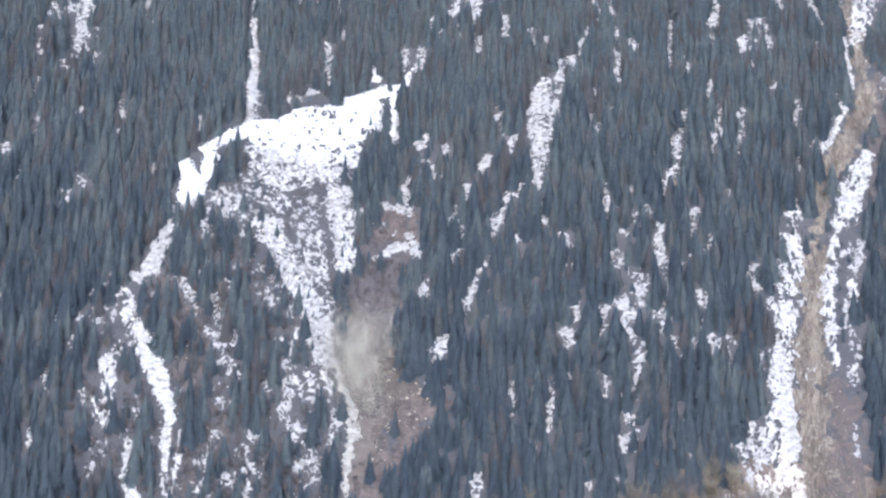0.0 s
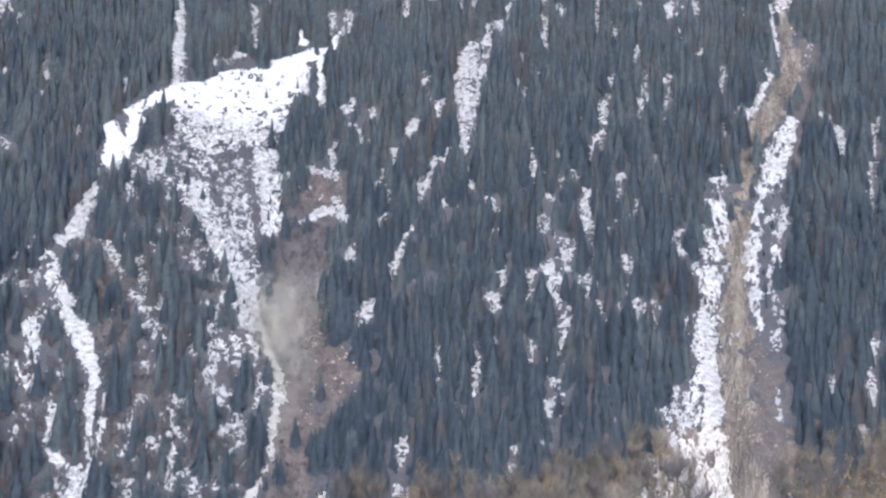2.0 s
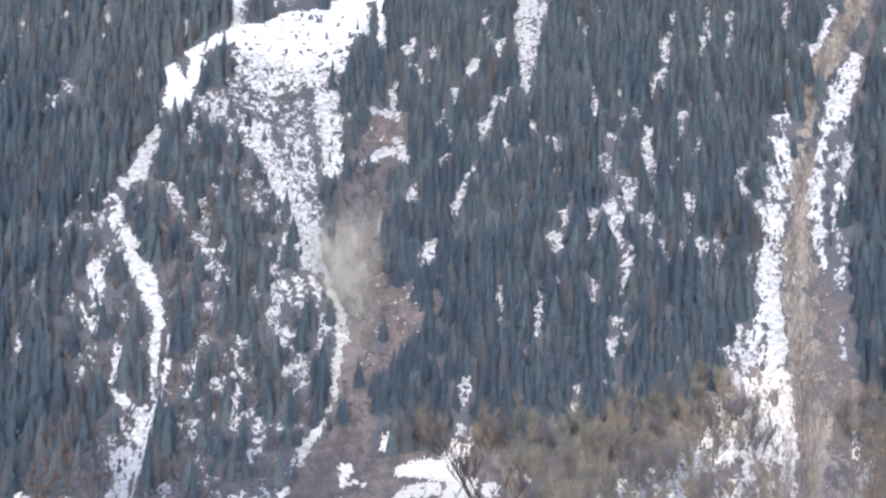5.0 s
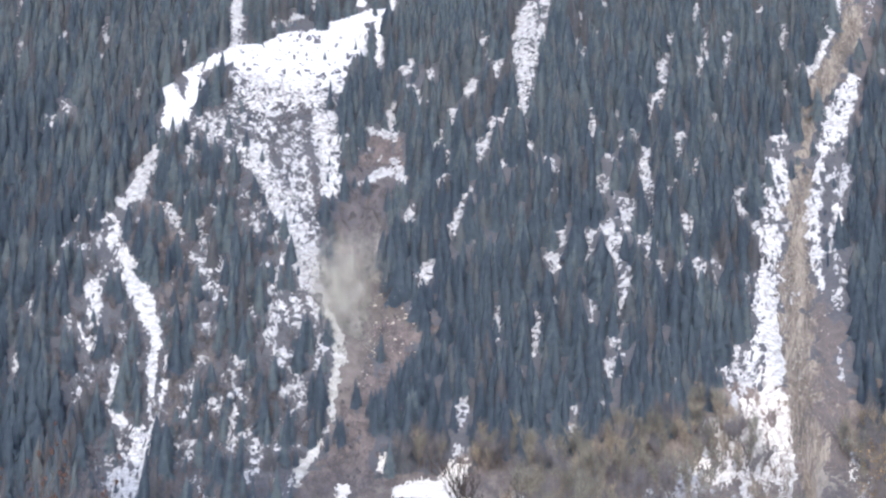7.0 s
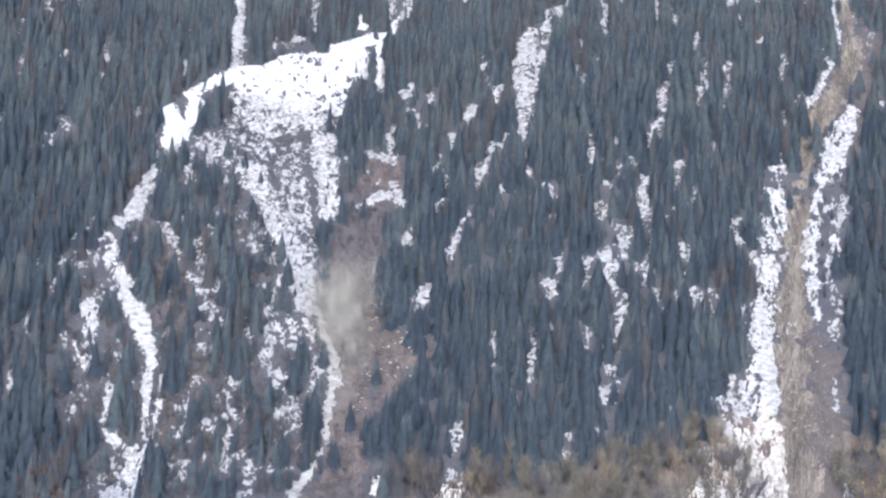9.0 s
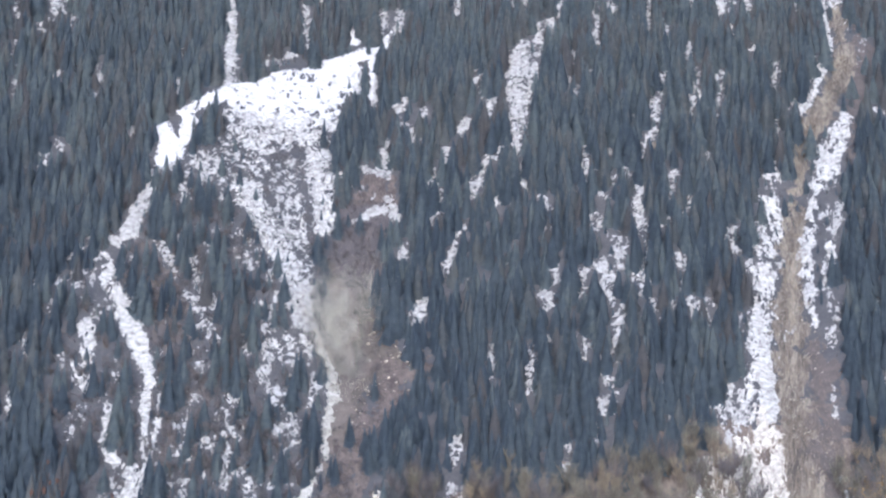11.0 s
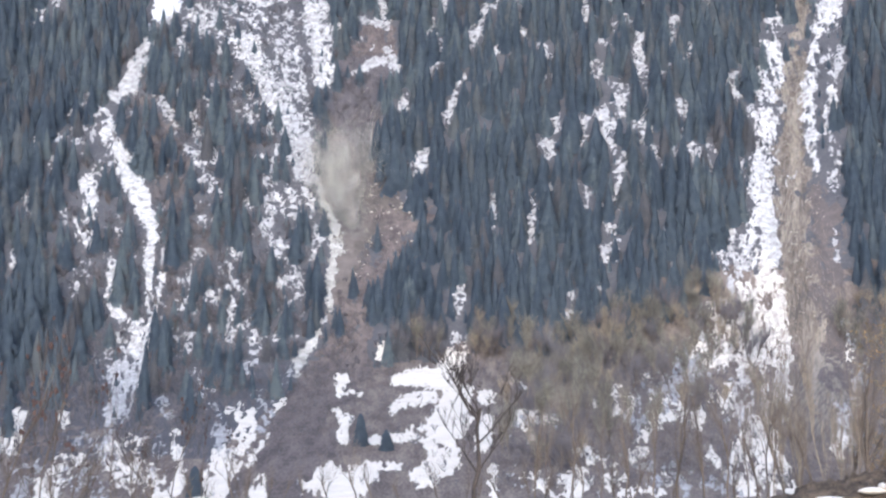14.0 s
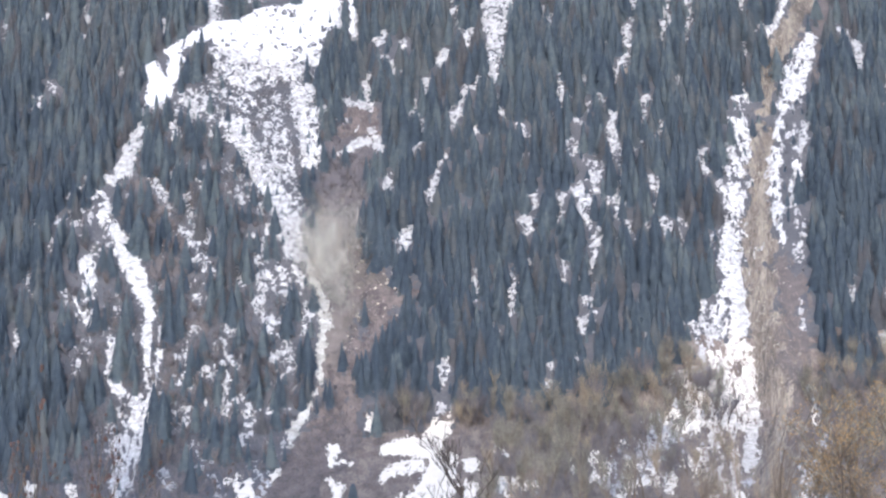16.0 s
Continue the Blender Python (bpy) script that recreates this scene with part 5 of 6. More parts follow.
def bare_form(seed, forks, spread, rise, lift, least, lean=(0, 0), bark=BARK, twig=TWIGS, wobble=0.06, girth=1.0, reach=(0.42, 0.68)):
    """Trunk, limbs and twigs of a bare tree as three shared meshes."""
    limbs = grow(random.Random(seed), lean, forks, spread, rise, wobble, lift, 5, reach)
    top = max(max(l[2].z for l in limbs), 0.1)
    limbs = [(a, p / top, q / top, r / top, s / top) for a, p, q, r, s in limbs]
    n = len(forks)
    return limbs, (mesh_from("trunk", *tubes(limbs, (0,), girth), [bark]), mesh_from("branchwork", *tubes(limbs, (1, 2) if n > 3 else (1,), girth, least), [bark]),
                   mesh_from("crown", *tubes(limbs, tuple(range(3 if n > 3 else 2, n + 1)), 1.0, least, n), [twig]))


def bare_tree(form, x, y, z, tall, wide, turn, label, category, group, name="bare_tree"):
    ob = new(name)
    ob.matrix_world = pose(x, y, z, 0, 0, turn) @ Matrix.Diagonal((tall * wide, tall * wide, tall, 1))
    tagged(ob, label, category, group)
    for part_name, me in zip(("trunk", "branchwork", "crown"), form):
        bit = new(part_name, me)
        bit.parent = ob
        if part_name != "trunk":
            tagged(bit, kind="stuff")
    return ob


BROAD = [bare_form(k, (8, 8, 5), (0.5, 0.5, 0.5), (0.14, 0.12, 0.15), 0.6, 0.0028, wobble=0.1, girth=1.15, reach=(0.5, 0.75), bark=bark, twig=twig)[1]
         for k, bark, twig in ((1, PALE_BARK, TWIGS), (2, BARK, TWIGS), (3, PALE_BARK, TAN_TWIGS), (4, BARK, TWIGS), (5, BARK, BRUSH), (6, PALE_BARK, TWIGS), (7, BARK, BRUSH), (8, PALE_BARK, TAN_TWIGS))]


_belt = random.Random(4)


def belt_tree(x, h):
    """One bare broadleaf tree at the foot of the slope."""
    x, h = x + _belt.uniform(-2.5, 2.5), max(h + _belt.uniform(-2.5, 2.5), 1.0)
    for dx, k in ((0.0, 1.0),) if h > 45 else ((0.0, 1.0), (_belt.uniform(-4, 4), _belt.uniform(0.5, 0.8)))[:1 + (_belt.random() < 0.5)]:
        belt_stem(x + dx, max(h + dx * 0.2, 0.5), k)


def belt_stem(x, h, k, name="bare_tree"):
    """A tree of the belt, unless it would stand in front of the open snow on the meadow."""
    if x < 12 and max(float(chart(CHART_SNOW, x + dx, h + up)) for dx in (-3, 0, 3) for up in range(0, 26, 3)) > 0.3:
        return
    bare_tree(BROAD[_belt.randrange(8)], x, float(face_y(x, h)), h - 0.3, k * _belt.uniform(18, 26), _belt.uniform(0.9, 1.3), _belt.uniform(0, 360),
              "bare brown broadleaf tree with dense fine twigs", "tree", "bare trees at the foot of the slope", name)


# the belt of bare broadleaf trees, row by row
for x, h in ((-35, 52), (-31, 59), (-26, 66), (-20, 69), (-14, 71), (-8, 73), (-2, 75), (4, 76), (10, 77), (16, 78), (22, 79), (28, 75), (33, 72), (39, 68), (44, 66), (51, 69), (57, 73), (63, 76), (69, 76), (75, 77), (81, 79), (87, 81), (94, 83), (100, 85), (106, 89), (113, 93), (119, 97), (125, 94), (130, 91), (135, 83), (140, 75), (186, 74), (194, 79), (201, 85), (208, 89), (215, 91), (222, 94), (229, 96), (235, 96), (241, 97),):
    belt_tree(x, h)
for x, h in ((32, 64), (38, 59), (44, 55), (51, 59), (58, 63), (65, 66), (72, 67), (79, 68), (86, 71), (93, 73), (100, 75), (108, 79), (115, 84), (122, 87), (128, 83), (134, 77), (139, 68), (143, 62), (192, 69), (201, 75), (210, 80), (217, 82), (225, 85), (232, 86), (239, 87), (246, 88), (253, 89), (260, 90), (22, 57), (28, 53), (34, 48), (39, 44), (46, 48), (53, 52), (60, 55), (67, 56), (74, 58), (81, 60), (88, 62), (96, 65),):
    belt_tree(x, h)
for x, h in ((195, 65), (204, 69), (212, 72), (220, 75), (227, 77), (234, 77), (240, 78), (248, 79), (254, 80), (21, 45), (27, 41), (32, 36), (37, 32), (44, 35), (52, 39), (60, 42), (67, 44), (74, 45), (82, 48), (90, 51), (98, 55), (107, 60), (116, 65), (122, 62), (127, 38), (196, 56), (206, 59), (215, 63), (223, 64), (231, 65), (239, 66), (247, 67), (254, 68), (19, 29), (24, 25), (29, 22), (34, 20), (41, 24), (49, 28), (55, 29),):
    belt_tree(x, h)
for x, h in ((95, 43), (105, 49), (111, 47), (181, 41), (191, 45), (202, 48), (210, 49), (218, 50), (227, 51), (235, 52), (18, 17), (23, 14), (28, 10), (34, 9), (41, 12), (48, 15), (54, 16), (61, 18), (69, 20), (76, 22), (86, 27), (96, 32), (102, 31), (166, 27), (177, 30), (187, 32), (195, 33), (204, 34), (212, 35),):
    belt_tree(x, h)
# bare broadleaf trees scattered over the open slope beside the gullies
SLOPE = [bare_form(s, (7, 6, 5), (0.45, 0.45, 0.45), (0.1, 0.12, 0.15), 0.6, 0.005, wobble=0.12, girth=1.2, reach=(0.5, 0.75), bark=BARK, twig=BRUSH)[1] for s in (71, 72, 73, 74)]


def slope_trees():
    rng = random.Random(19)
    for cx, ch, wx, wh, n in ((-150, 190, 62, 85, 120), (-140, 75, 66, 40, 110), (-200, 150, 22, 60, 40), (-62, 250, 16, 30, 16)):
        for _ in range(n):
            x, h = cx + rng.uniform(-wx, wx), ch + rng.uniform(-wh, wh)
            tall = rng.uniform(6, 12)
            if max(float(chart(CHART_SNOW, x + dx, h + up)) for dx in (-2, 2) for up in (0, 0.4 * tall, 0.8 * tall)) > 0.3 or float(chart(CHART_BARE, x, h)) > 3 and cx < -100:
                continue
            bare_tree(SLOPE[rng.randrange(4)], x, float(face_y(x, h)), h - 0.3, tall, rng.uniform(1.0, 1.5), rng.uniform(0, 360),
                      "low bare broadleaf tree with mauve-grey twigs on the open slope", "tree", "bare trees on the open slope", "broadleaf_tree")


slope_trees()
# young growth between the rows
for k in range(22):
    x = -33 + 42 * ((k * 0.618) % 1.0)
    belt_stem(x, float(belt_top(x)) - _belt.uniform(-3, 13), _belt.uniform(0.7, 1.0), "young_tree")
for k in range(72):
    x = -30 + 172 * ((k * 0.618) % 1.0)
    belt_stem(x, float(belt_top(x)) - _belt.uniform(0, 22), _belt.uniform(0.55, 0.95), "young_tree")
for k in range(14):
    x = 190 + 60 * ((k * 0.618) % 1.0)
    belt_stem(x, float(belt_top(x)) - _belt.uniform(0, 22), _belt.uniform(0.55, 0.95), "young_tree")
# ---- brushwood: low leafless scrub ----
def build_brush():
    rng = np.random.default_rng(8)
    V, T = [], []
    for s in range(4):
        limbs = grow(random.Random(50 + s), (0, 0), (6, 2), (0.62, 0.6), (0.05, 0.2), 0.12, 0.2, 2)
        V0, T0 = tubes(limbs, (1, 2), 1.0, 0.022, 2)
        V.append(V0)
        T.append(T0)
    sites = []
    for cx, ch, wx, wh, n in ((-150, 210, 75, 110, 3400), (-150, 100, 80, 55, 2600), (-120, 330, 35, 45, 500), (-60, 215, 18, 70, 420), (-55, 60, 25, 40, 330), (172, 90, 40, 50, 120), (200, 250, 40, 90, 110), (125, 60, 50, 40, 180), (60, 62, 50, 22, 1300), (215, 70, 35, 25, 500), (-20, 20, 40, 16, 120), (-140, 24, 75, 24, 1000), (-150, 46, 75, 22, 1100), (75, 30, 60, 30, 1200), (80, 8, 70, 9, 900), (215, 12, 30, 10, 200), (215, 40, 25, 30, 400)):
        x, h = rng.normal(cx, wx * 0.55, n), rng.normal(ch, wh * 0.55, n)
        sites.append(np.stack([x, h], -1))
    S = np.concatenate(sites)
    x, h = S[:, 0], np.maximum(S[:, 1], 2.0)
    veil = np.max([chart(CHART_SNOW, x, h + up) for up in (0.0, 1.5, 3.0, 4.5)], axis=0)
    ok = ((veil < 0.3) | ((rng.random(len(x)) < np.where(h < 30, 0.4, np.where(h > 240, 0.3, 0.15))) & (veil < 4.9))) & ~((chart(CHART_BARE, x, h) > 1.0) & (x > 100))
    x, h = x[ok], h[ok]
    y = face_y(x, h)
    kind, size, turn = rng.integers(0, 4, len(x)), rng.uniform(2.6, 5.6, len(x)), rng.uniform(0, 6.28, len(x))
    VV, TT, base = [], [], 0
    for f in range(4):
        i = np.nonzero(kind == f)[0]
        c, s = np.cos(turn[i])[:, None], np.sin(turn[i])[:, None]
        P = np.stack([(V[f][:, 0] * c - V[f][:, 1] * s) * size[i][:, None] + x[i][:, None], (V[f][:, 0] * s + V[f][:, 1] * c) * size[i][:, None] + y[i][:, None],
                      V[f][:, 2] * size[i][:, None] + h[i][:, None] - 0.2], -1)
        VV.append(P.reshape(-1, 3))
        TT.append((T[f][None] + (base + np.arange(len(i)) * len(V[f]))[:, None, None]).reshape(-1, 3))
        base += len(i) * len(V[f])
    thing("brushwood", mesh_from("brushwood", np.concatenate(VV), np.concatenate(TT), [BRUSH]), "leafless grey-brown scrub scattered over the open slope", "brush", "", "stuff")


build_brush()


# ---- stones ----
def stone_mesh(seed, mat, rounds=1, smooth=False):
    rng = random.Random(seed)
    bm = bmesh.new()
    bmesh.ops.create_icosphere(bm, subdivisions=rounds, radius=0.5)
    for v in bm.verts:
        v.co *= rng.uniform(0.72, 1.15) if rounds == 1 else rng.uniform(0.86, 1.06)
        v.co.z *= 0.75
    me = bpy.data.meshes.new("boulder")
    bm.to_mesh(me)
    bm.free()
    me.materials.append(mat)
    if smooth:
        me.polygons.foreach_set("use_smooth", [True] * len(me.polygons))
    return me


STONES = [stone_mesh(s, STONE) for s in range(5)]


def build_stones():
    rng = random.Random(21)
    for x, h, spread, n, lo, hi in ((-56, 176, 12, 9, 1.2, 2.6), (-42, 164, 14, 12, 1.2, 2.8), (-34, 152, 10, 9, 1.2, 2.6), (-48, 140, 9, 9, 1.0, 2.4), (-52, 120, 6, 7, 1.0, 2.2),
                                    (-26, 158, 6, 6, 1.0, 2.4), (192, 160, 10, 9, 0.9, 1.8), (178, 120, 10, 9, 0.9, 1.8), (186, 85, 12, 9, 0.9, 1.6), (180, 140, 8, 7, 0.9, 1.8)):
        for _ in range(n):
            px, ph, s = x + rng.gauss(0, spread * 0.6), h + rng.gauss(0, spread * 0.6), rng.uniform(lo, hi)
            ob = thing("boulder", STONES[rng.randrange(5)], "pale grey boulder lying on loose brown debris", "boulder", "boulders on the debris")
            ob.matrix_world = pose(px, float(face_y(px, ph)) - 0.1 * s, ph + 0.12 * s, rng.uniform(0, 40), rng.uniform(0, 40), rng.uniform(0, 360)) @ Matrix.Diagonal((s, s, s, 1))
    # rubble in the debris channel, and broken wood
    g = np.random.default_rng(3)
    base = np.array([(1, 0, -0.5), (-0.5, 0.87, -0.5), (-0.5, -0.87, -0.5), (0, 0, 0.8)])
    tri = np.array([(0, 1, 3), (1, 2, 3), (2, 0, 3), (0, 2, 1)])
    h = g.uniform(30, 560, 4000)
    x = gully_x(h) + g.normal(0, 1, h.shape) * np.interp(h, [30, 120, 200, 560], [13, 9, 6, 5])
    ok = chart(CHART_BARE, x, h) > 0.2
    x, h = x[ok], h[ok]
    size = g.uniform(0.15, 0.5, x.shape)
    J = base[None] * (1 + g.uniform(-0.35, 0.35, (len(x), 4, 3)))
    P = J * size[:, None, None] + np.stack([x, face_y(x, h) - 0.1, h + 0.15], -1)[:, None]
    F = tri[None] + 4 * np.arange(len(x))[:, None, None]
    thing("rubble", mesh_from("rubble", P.reshape(-1, 3), F.reshape(-1, 3), [STONE]), "loose tan rubble filling the debris channel", "rubble", "", "stuff")
    for _ in range(290):
        lh = rng.choice((rng.uniform(45, 150), rng.uniform(60, 420)))
        lx = float(gully_x(lh)) + rng.gauss(0, 6 + 8 * (lh < 110))
        ln = rng.uniform(4, 11)
        ob = thing("fallen_trunk", LOGS[rng.randrange(3)], "bare broken tree trunk lying in the debris channel", "log", "broken trunks in the debris channel")
        ly = float(face_y(lx, lh))
        ob.matrix_world = pose(lx, ly - 0.2, lh + 0.35, 43, 0, rng.gauss(0, 25)) @ Matrix.Diagonal((1, ln, 1, 1))


def log_mesh(seed):
    rng = random.Random(seed)
    V, T = [], []
    for k in range(5):
        r = 0.16 - 0.024 * k + rng.uniform(-0.02, 0.02)
        V += [(r * math.cos(6.283 * s / 6) + 0.05 * math.sin(k), k / 4 - 0.5, r * math.sin(6.283 * s / 6)) for s in range(6)]
    for k in range(4):
        for s in range(6):
            a, b = k * 6 + s, k * 6 + (s + 1) % 6
            T += [(a, b, a + 6), (b, b + 6, a + 6)]
    T += [(0, s + 1, s) for s in range(1, 5)] + [(24, 24 + s, 25 + s) for s in range(1, 5)]
    return mesh_from("log", np.array(V), np.array(T), [PALE_BARK], True)


def build_driftwood():
    """Countless broken branches lying down the debris channel."""
    g = np.random.default_rng(15)
    n = 2600
    h = g.uniform(28, 420, n)
    x = gully_x(h) + g.normal(0, 1, n) * np.interp(h, [28, 120, 200, 420], [15, 10, 6, 5])
    ok = chart(CHART_BARE, x, h) > 0.2
    x, h = x[ok], h[ok]
    n = len(x)
    V = np.zeros((n, 4, 3, 3))
    px, ph = x.copy(), h.copy()
    way = g.normal(0, 0.3, n)
    step = g.uniform(0.7, 1.9, n)
    r = g.uniform(0.05, 0.13, n)
    for k in range(4):
        P = np.stack([px, face_y(px, ph) - 0.25, ph + 0.2], -1)
        for s in range(3):
            a = 2.094 * s
            V[:, k, s] = P + np.stack([math.cos(a) * r, 0 * r, math.sin(a) * r], -1) * (1 - 0.2 * k)
        way = way + g.normal(0, 0.35, n)
        px, ph = px + step * np.sin(way), ph + step * np.cos(way) * np.interp(ph, [40, 76], [0.25, 0.8])
    F = np.array([(3 * k + s, 3 * k + (s + 1) % 3, 3 * k + 3 + (s + 1) % 3, 3 * k + 3 + s) for k in range(3) for s in range(3)])
    F = F[None] + 12 * np.arange(n)[:, None, None]
    thing("driftwood", mesh_from("driftwood", V.reshape(-1, 3), F.reshape(-1, 4), [TAN_TWIGS]), "broken grey-tan branches strewn down the debris channel", "driftwood", "", "stuff")


LOGS = [log_mesh(s) for s in range(3)]
build_stones()
build_driftwood()


# ---- dust over the rockfall ----
def build_dust():
    """A drifting cloud of grains in front of the scar."""
    g = np.random.default_rng(5)
    base = np.array([(1, 0, -0.4), (-0.5, 0.87, -0.4), (-0.5, -0.87, -0.4), (0, 0, 0.9)])
    tri = np.array([(0, 1, 3), (1, 2, 3), (2, 0, 3)])
    P = []
    for cx, ch, sx, sh, n in DUST_PUFFS:
        x, h = g.normal(cx, sx, n), g.normal(ch, sh, n)
        x = x + 5 * (vnoise(x / 7, h / 7, 2) - 0.5)
        P.append(np.stack([x, face_y(x, h) - 7 - np.abs(g.normal(0, 5, n)), h + g.normal(4, 2, n)], -1))
    C = np.concatenate(P)
    size = g.uniform(0.07, 0.15, len(C))
    V = base[None] * size[:, None, None] * (1 + g.uniform(-0.3, 0.3, (len(C), 4, 3))) + C[:, None]
    F = tri[None] + 4 * np.arange(len(C))[:, None, None]
    thing("dust_cloud", mesh_from("dust_cloud", V.reshape(-1, 3), F.reshape(-1, 3), [DUST]), "pale tan dust cloud hanging over the rockfall", "dust cloud", "", "stuff")


# centre x, height, spread across, spread up, grains
DUST_PUFFS = [(-75, 188, 6.5, 10, 26000), (-70, 174, 6.5, 9, 32000), (-62, 196, 9, 13, 18000), (-68, 160, 5.5, 9, 15000), (-60, 150, 6, 10, 6000)]
build_dust()

# ---- small conifers on the meadow ----
def meadow_conifers():
    g = np.random.default_rng(31)
    V, T, K = conifer_form(g, 0.26, 420, 8, 9, 0.45)
    used, t2 = np.unique(K, return_inverse=True)
    crown, trunk = mesh_from("crown", V[:used.min()], T, [NEEDLES[0]]), mesh_from("trunk", V[used], t2.reshape(-1, 3), [BARK])
    for x, h, tall, wide in ((-38, 18, 12.5, 1.0), (-28, 16, 8.0, 1.5), (-85, 0, 10.0, 1.3)):
        ob = new("small_conifer")
        ob.matrix_world = pose(x, float(face_y(x, h)), h - 0.2, 0, 0, x * 7) @ Matrix.Diagonal((tall * wide, tall * wide, tall, 1))
        tagged(ob, "bushy dark green young conifer on the brown meadow", "conifer", "young conifers on the meadow")
        for nm, me in (("crown", crown), ("trunk", trunk)):
            new(nm, me).parent = ob


meadow_conifers()

# ---- near trees on the valley floor ----
def seed_cluster_mesh(seed):
    """A ragged hanging bunch of winged seeds, one metre long, in one piece."""
    rng = random.Random(seed)
    bm = bmesh.new()
    bmesh.ops.create_icosphere(bm, subdivisions=2, radius=0.5)
    for v in bm.verts:
        v.co *= rng.uniform(0.5, 1.25)
        v.co = Vector((v.co.x * 0.6, v.co.y * 0.6, v.co.z - 0.4))
    me = bpy.data.meshes.new("seed_cluster")
    bm.to_mesh(me)
    bm.free()
    me.materials.append(SEEDS)
    return me


BUNCHES = [seed_cluster_mesh(s) for s in range(4)]


def add_seeds(ob, limbs, n, seed):
    """Seed bunches hanging from the twig ends, each a part of the tree."""
    rng = random.Random(seed)
    ends = [l[2] for l in limbs if l[0] >= 2]
    for k in range(n):
        p, s = rng.choice(ends), rng.uniform(0.016, 0.034)
        bit = new("seed_cluster", BUNCHES[k % 4])
        bit.parent = ob
        tagged(bit, kind="stuff")
        bit.matrix_local = pose(p.x, p.y, p.z, 0, 0, rng.uniform(0, 360)) @ Matrix.Diagonal((s, s, s, 1))


def add_leaves(ob, limbs, n, size, seed):
    """Dry leaves at the twig ends, as one part."""
    g = np.random.default_rng(seed)
    ends = np.array([tuple(l[2]) for l in limbs if l[0] >= 2])
    C = ends[g.integers(0, len(ends), n)] + g.normal(0, 0.008, (n, 3))
    s = size * g.uniform(0.6, 1.3, n)
    base = np.array([(0, 0, 0), (0.5, 0.35, 0.12), (1, 0, 0), (0.5, -0.35, 0.12)])
    tri = np.array([(0, 1, 2), (0, 2, 3)])
    R = np.linalg.qr(g.normal(0, 1, (n, 3, 3)))[0]
    V = np.einsum("vk,nkj->nvj", base, R) * s[:, None, None] + C[:, None]
    F = tri[None] + 4 * np.arange(n)[:, None, None]
    bit = new("dry_foliage", mesh_from("dry_foliage", V.reshape(-1, 3), F.reshape(-1, 3), [LEAVES]))
    bit.parent = ob
    tagged(bit, kind="stuff")


OCHRE = [bare_form(s, (9, 5, 4), (0.25, 0.35, 0.5), (0.1, 0.15, 0.2), 0.9, 0.0014, bark=TAN_TWIGS, twig=TAN_TWIGS, wobble=0.1, girth=0.6) for s in (61, 62, 63)]
SLIM = [bare_form(s, (6, 4, 3), (0.3, 0.42, 0.5), (0.2, 0.2, 0.2), 0.75, 0.0011, bark=BARK, twig=PALE_BARK, wobble=0.12, girth=0.8) for s in (11, 12, 13, 14)]
FORK = bare_form(27, (7, 5, 4, 3), (0.62, 0.5, 0.5, 0.5), (0.3, 0.2, 0.25, 0.3), 0.55, 0.0015, lean=(-0.02, 0), bark=DARK_BARK, twig=DARK_BARK, wobble=0.12, girth=1.2)
ASH = [bare_form(s, (5, 3, 2), (0.36, 0.4, 0.45), (0.15, 0.25, 0.3), 0.8, 0.0013, wobble=0.13, bark=BARK, twig=DARK_BARK, girth=0.42) for s in (31, 32, 33)]
BEECH = [bare_form(s, (9, 6, 5), (0.6, 0.6, 0.6), (0.2, 0.2, 0.2), 0.25, 0.0022) for s in (41, 42, 43)]


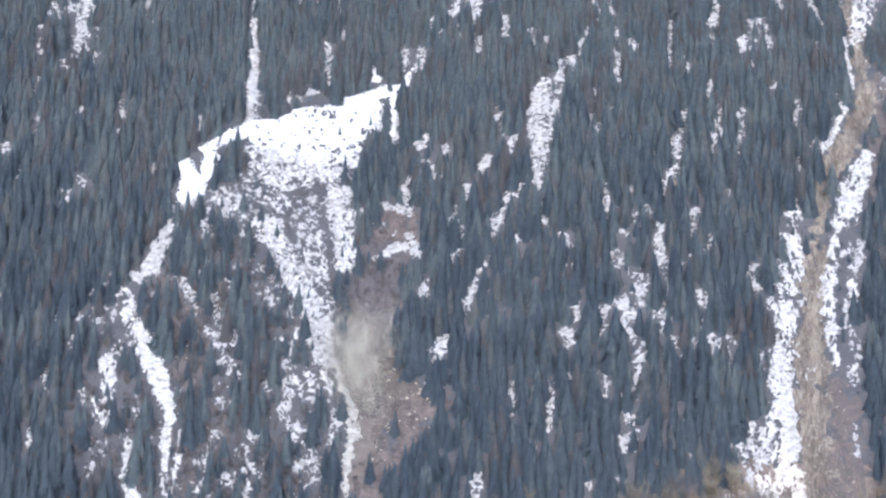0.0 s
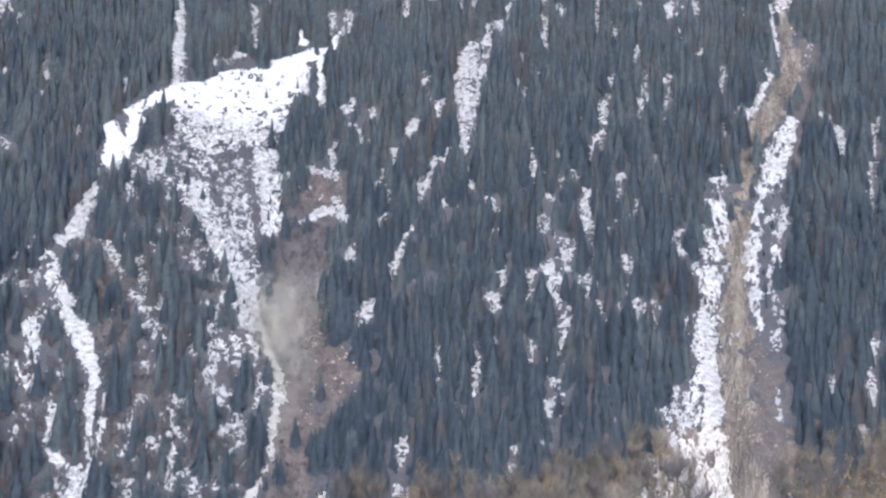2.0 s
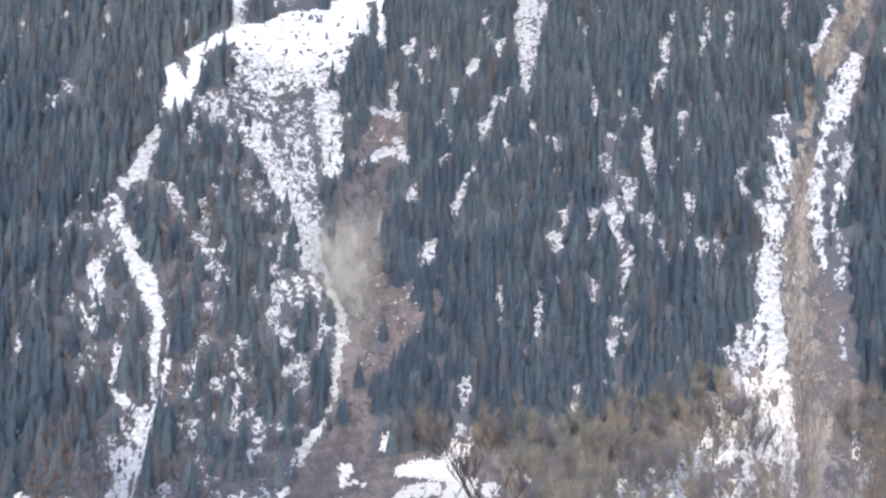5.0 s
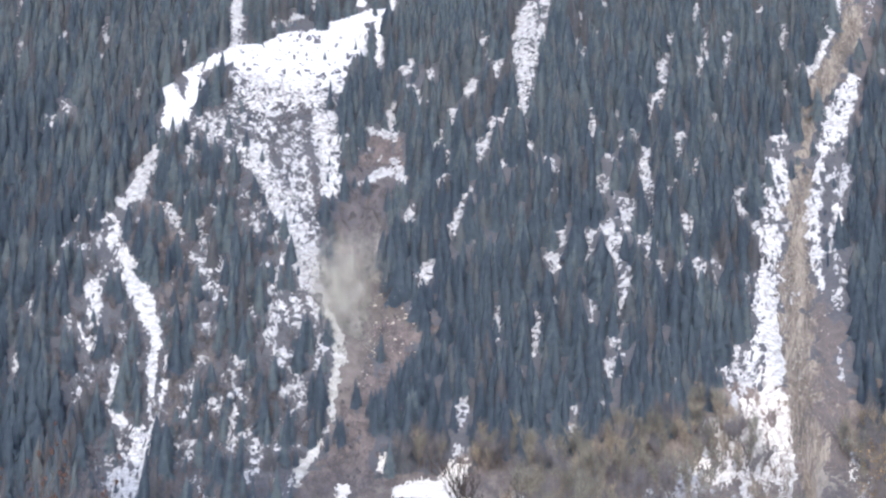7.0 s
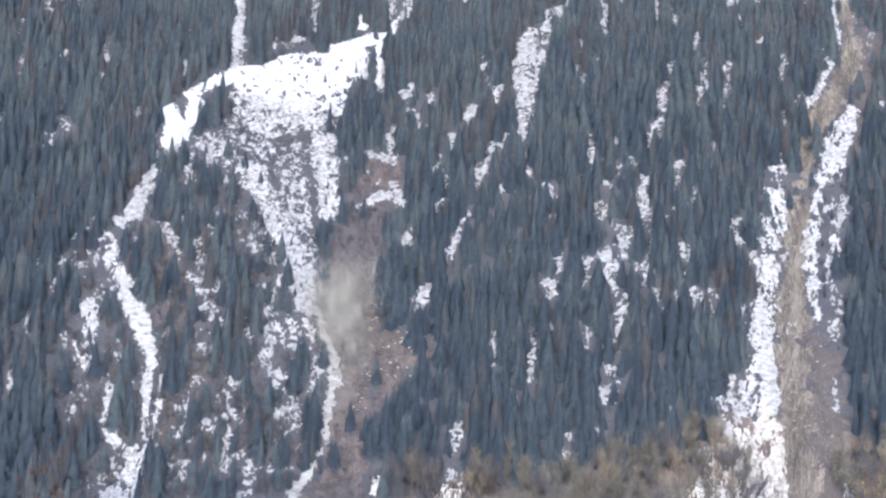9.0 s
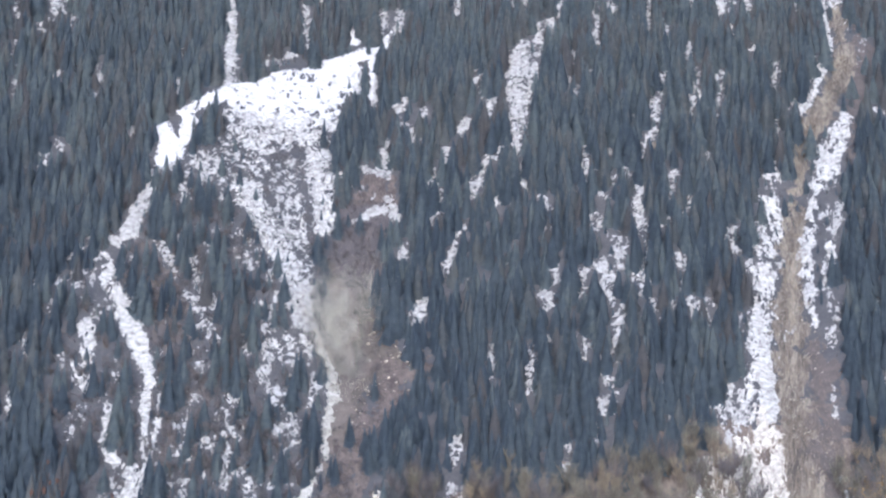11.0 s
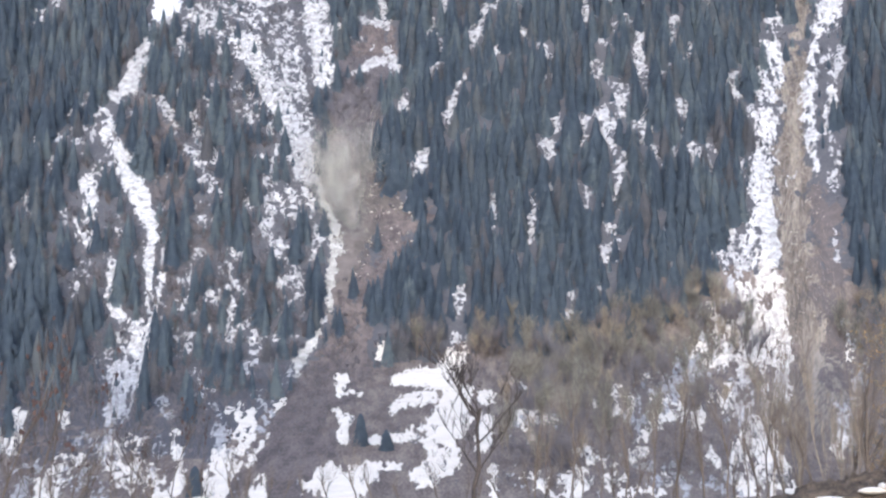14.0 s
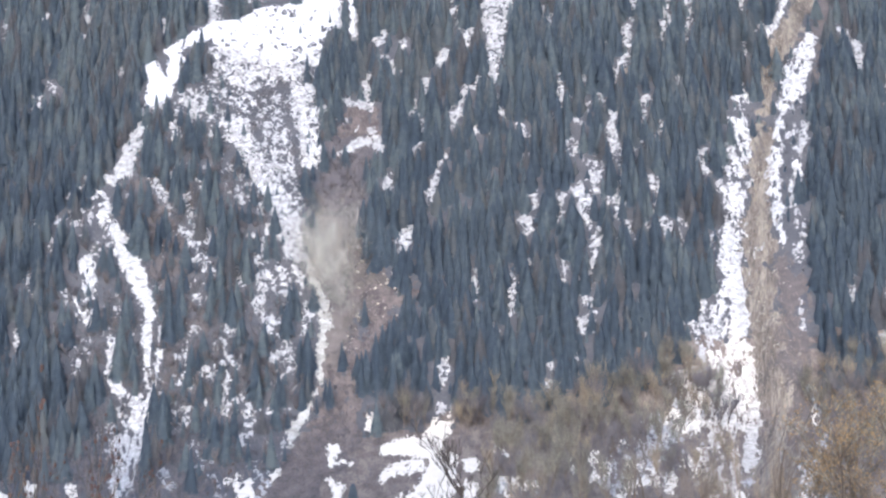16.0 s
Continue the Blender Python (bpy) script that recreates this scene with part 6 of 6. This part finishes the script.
def build_near():
    rng = random.Random(77)
    bare_tree(FORK[1], 1.3, 240, VALLEY, 23, 1.2, 40, "tall forked bare tree with dark spreading limbs", "tree", "near bare trees")
    for k in range(20):
        x = 9 + 44 * ((k * 0.618) % 1.0)
        bare_tree(SLIM[k % 4][1], x, 240 + rng.uniform(-12, 12), VALLEY, rng.uniform(12, 21) + 2 * (x > 30), rng.uniform(0.7, 1.15), rng.uniform(0, 360), "slender bare tree with upright grey stems", "tree", "near bare trees")
    for k in range(8):
        x = 39.5 + 12 * ((k * 0.618) % 1.0)
        bare_tree(OCHRE[k % 3][1], x, 246 + rng.uniform(-6, 8), VALLEY, rng.uniform(13, 23), rng.uniform(0.55, 0.9), rng.uniform(0, 360), "slender bare tree with upright tan twigs", "tree", "near tan-twigged trees")
    for k in range(48):
        x = -72 + 150 * ((k * 0.618 + 0.3) % 1.0)
        bare_tree(SLIM[k % 4][1], x, 244 + rng.uniform(-10, 12), VALLEY, rng.uniform(5, 9.5), rng.uniform(1.3, 2.0), rng.uniform(0, 360), "leafless grey shrub of many thin stems", "shrub", "bare shrubs in the valley", "bare_shrub")
    for x, tall, k in ((-65, 33, 0), (-58, 27, 1), (-53, 21, 2), (-48, 22, 0), (-44, 18, 1), (-37, 19, 2), (-61, 20, 2), (-32, 14, 0), (-69, 26, 1), (-56, 17, 0), (-41, 14, 2), (-51, 25, 1), (-63, 24, 2), (-28, 12, 1)):
        ob = bare_tree(ASH[k][1], x, 240 + rng.uniform(-6, 6), VALLEY, tall, rng.uniform(0.9, 1.2), rng.uniform(0, 360), "bare ash tree with dark seed bunches on thin twigs", "tree", "ash trees with seed bunches")
        add_seeds(ob, ASH[k][0], 15, int(tall))
    for k in range(26):
        x = -74 + 34 * ((k * 0.618 + 0.1) % 1.0)
        bare_tree(ASH[k % 3][1], x, 246 + rng.uniform(-8, 10), VALLEY, rng.uniform(8, 15), rng.uniform(1.1, 1.6), rng.uniform(0, 360), "young bare ash of thin dark stems", "tree", "young ash trees in the valley", "young_ash")
    for x, tall, k, tilt in ((72, 26, 3, -46), (66, 17, 2, -30), (36, 16, 1, 16)):
        ob = bare_tree(SLIM[k][1], x, 232, VALLEY, tall, 0.6, 0, "leaning bare sapling with few thin branches", "tree", "near bare trees")
        ob.matrix_world = pose(x, 232, VALLEY, 0, tilt, 20) @ Matrix.Diagonal((tall * 0.6, tall * 0.6, tall, 1))
    for x, tall, k in ((54, 19, 0), (58, 24, 1), (63, 27, 2), (69, 27, 0), (75, 26, 1), (82, 25, 2), (51, 11, 1), (60, 14, 2)):
        ob = bare_tree(BEECH[k][1], x, 240 + rng.uniform(-10, 10), VALLEY, tall, rng.uniform(0.9, 1.2), rng.uniform(0, 360), "tree holding dry orange-brown leaves through winter", "tree", "trees with dry leaves", "dry_leaved_tree")
        add_leaves(ob, BEECH[k][0], 2600, 0.012, 100 + int(x))


build_near()


# ---- earth bank with old snow at the edge of the valley floor ----
def build_bank():
    xs, ss = np.linspace(24, 110, 300), np.linspace(-1, 1, 25)
    X, S = np.meshgrid(xs, ss)
    top = np.interp(xs, [24, 36, 42, 50, 60, 110], [0.1, 1.0, 2.7, 4.2, 5.0, 5.2])[None]
    rag = vnoise(X / 2.2, S * 4 + 9, 4) * 1.0 + vnoise(X / 0.8, S * 9, 6) * 1.0 - 0.3
    Z = VALLEY - 0.2 + top * np.clip(1 - S ** 2, 0, 1) ** 0.7 * (0.6 + 0.5 * rag)
    V = np.stack([X, 228 + S * 9, Z], -1).reshape(-1, 3)
    n = len(xs)
    jj, ii = np.meshgrid(np.arange(24), np.arange(n - 1), indexing="ij")
    Q = np.stack([jj * n + ii, jj * n + ii + 1, (jj + 1) * n + ii + 1, (jj + 1) * n + ii], -1).reshape(-1, 4)
    thing("earth_bank", mesh_from("earth_bank", V, Q, [EARTH], True), "dark rough earth bank with roots and old snow", "bank", "", "structure")
    rng = random.Random(9)
    lump = [stone_mesh(90 + s, SNOW_MEADOW, 3, True) for s in range(3)]
    for x, z, w in ((41.5, -0.4, 5.0), (46.5, 0.6, 4.5), (49.5, 1.0, 1.6), (47.6, 1.1, 1.2), (52.5, 1.6, 3.5), (57, 2.0, 4.0), (63, 2.4, 3.5), (38.0, -0.8, 3.0)):
        ob = thing("snow_heap", lump[rng.randrange(3)], "melting heap of old white snow on the earth bank", "snow heap", "snow heaps on the bank")
        ob.matrix_world = pose(x, 220.5, z - 0.6, 0, 0, rng.uniform(-20, 20)) @ Matrix.Diagonal((0.75 * w, 3.0, 1.2, 1))


build_bank()
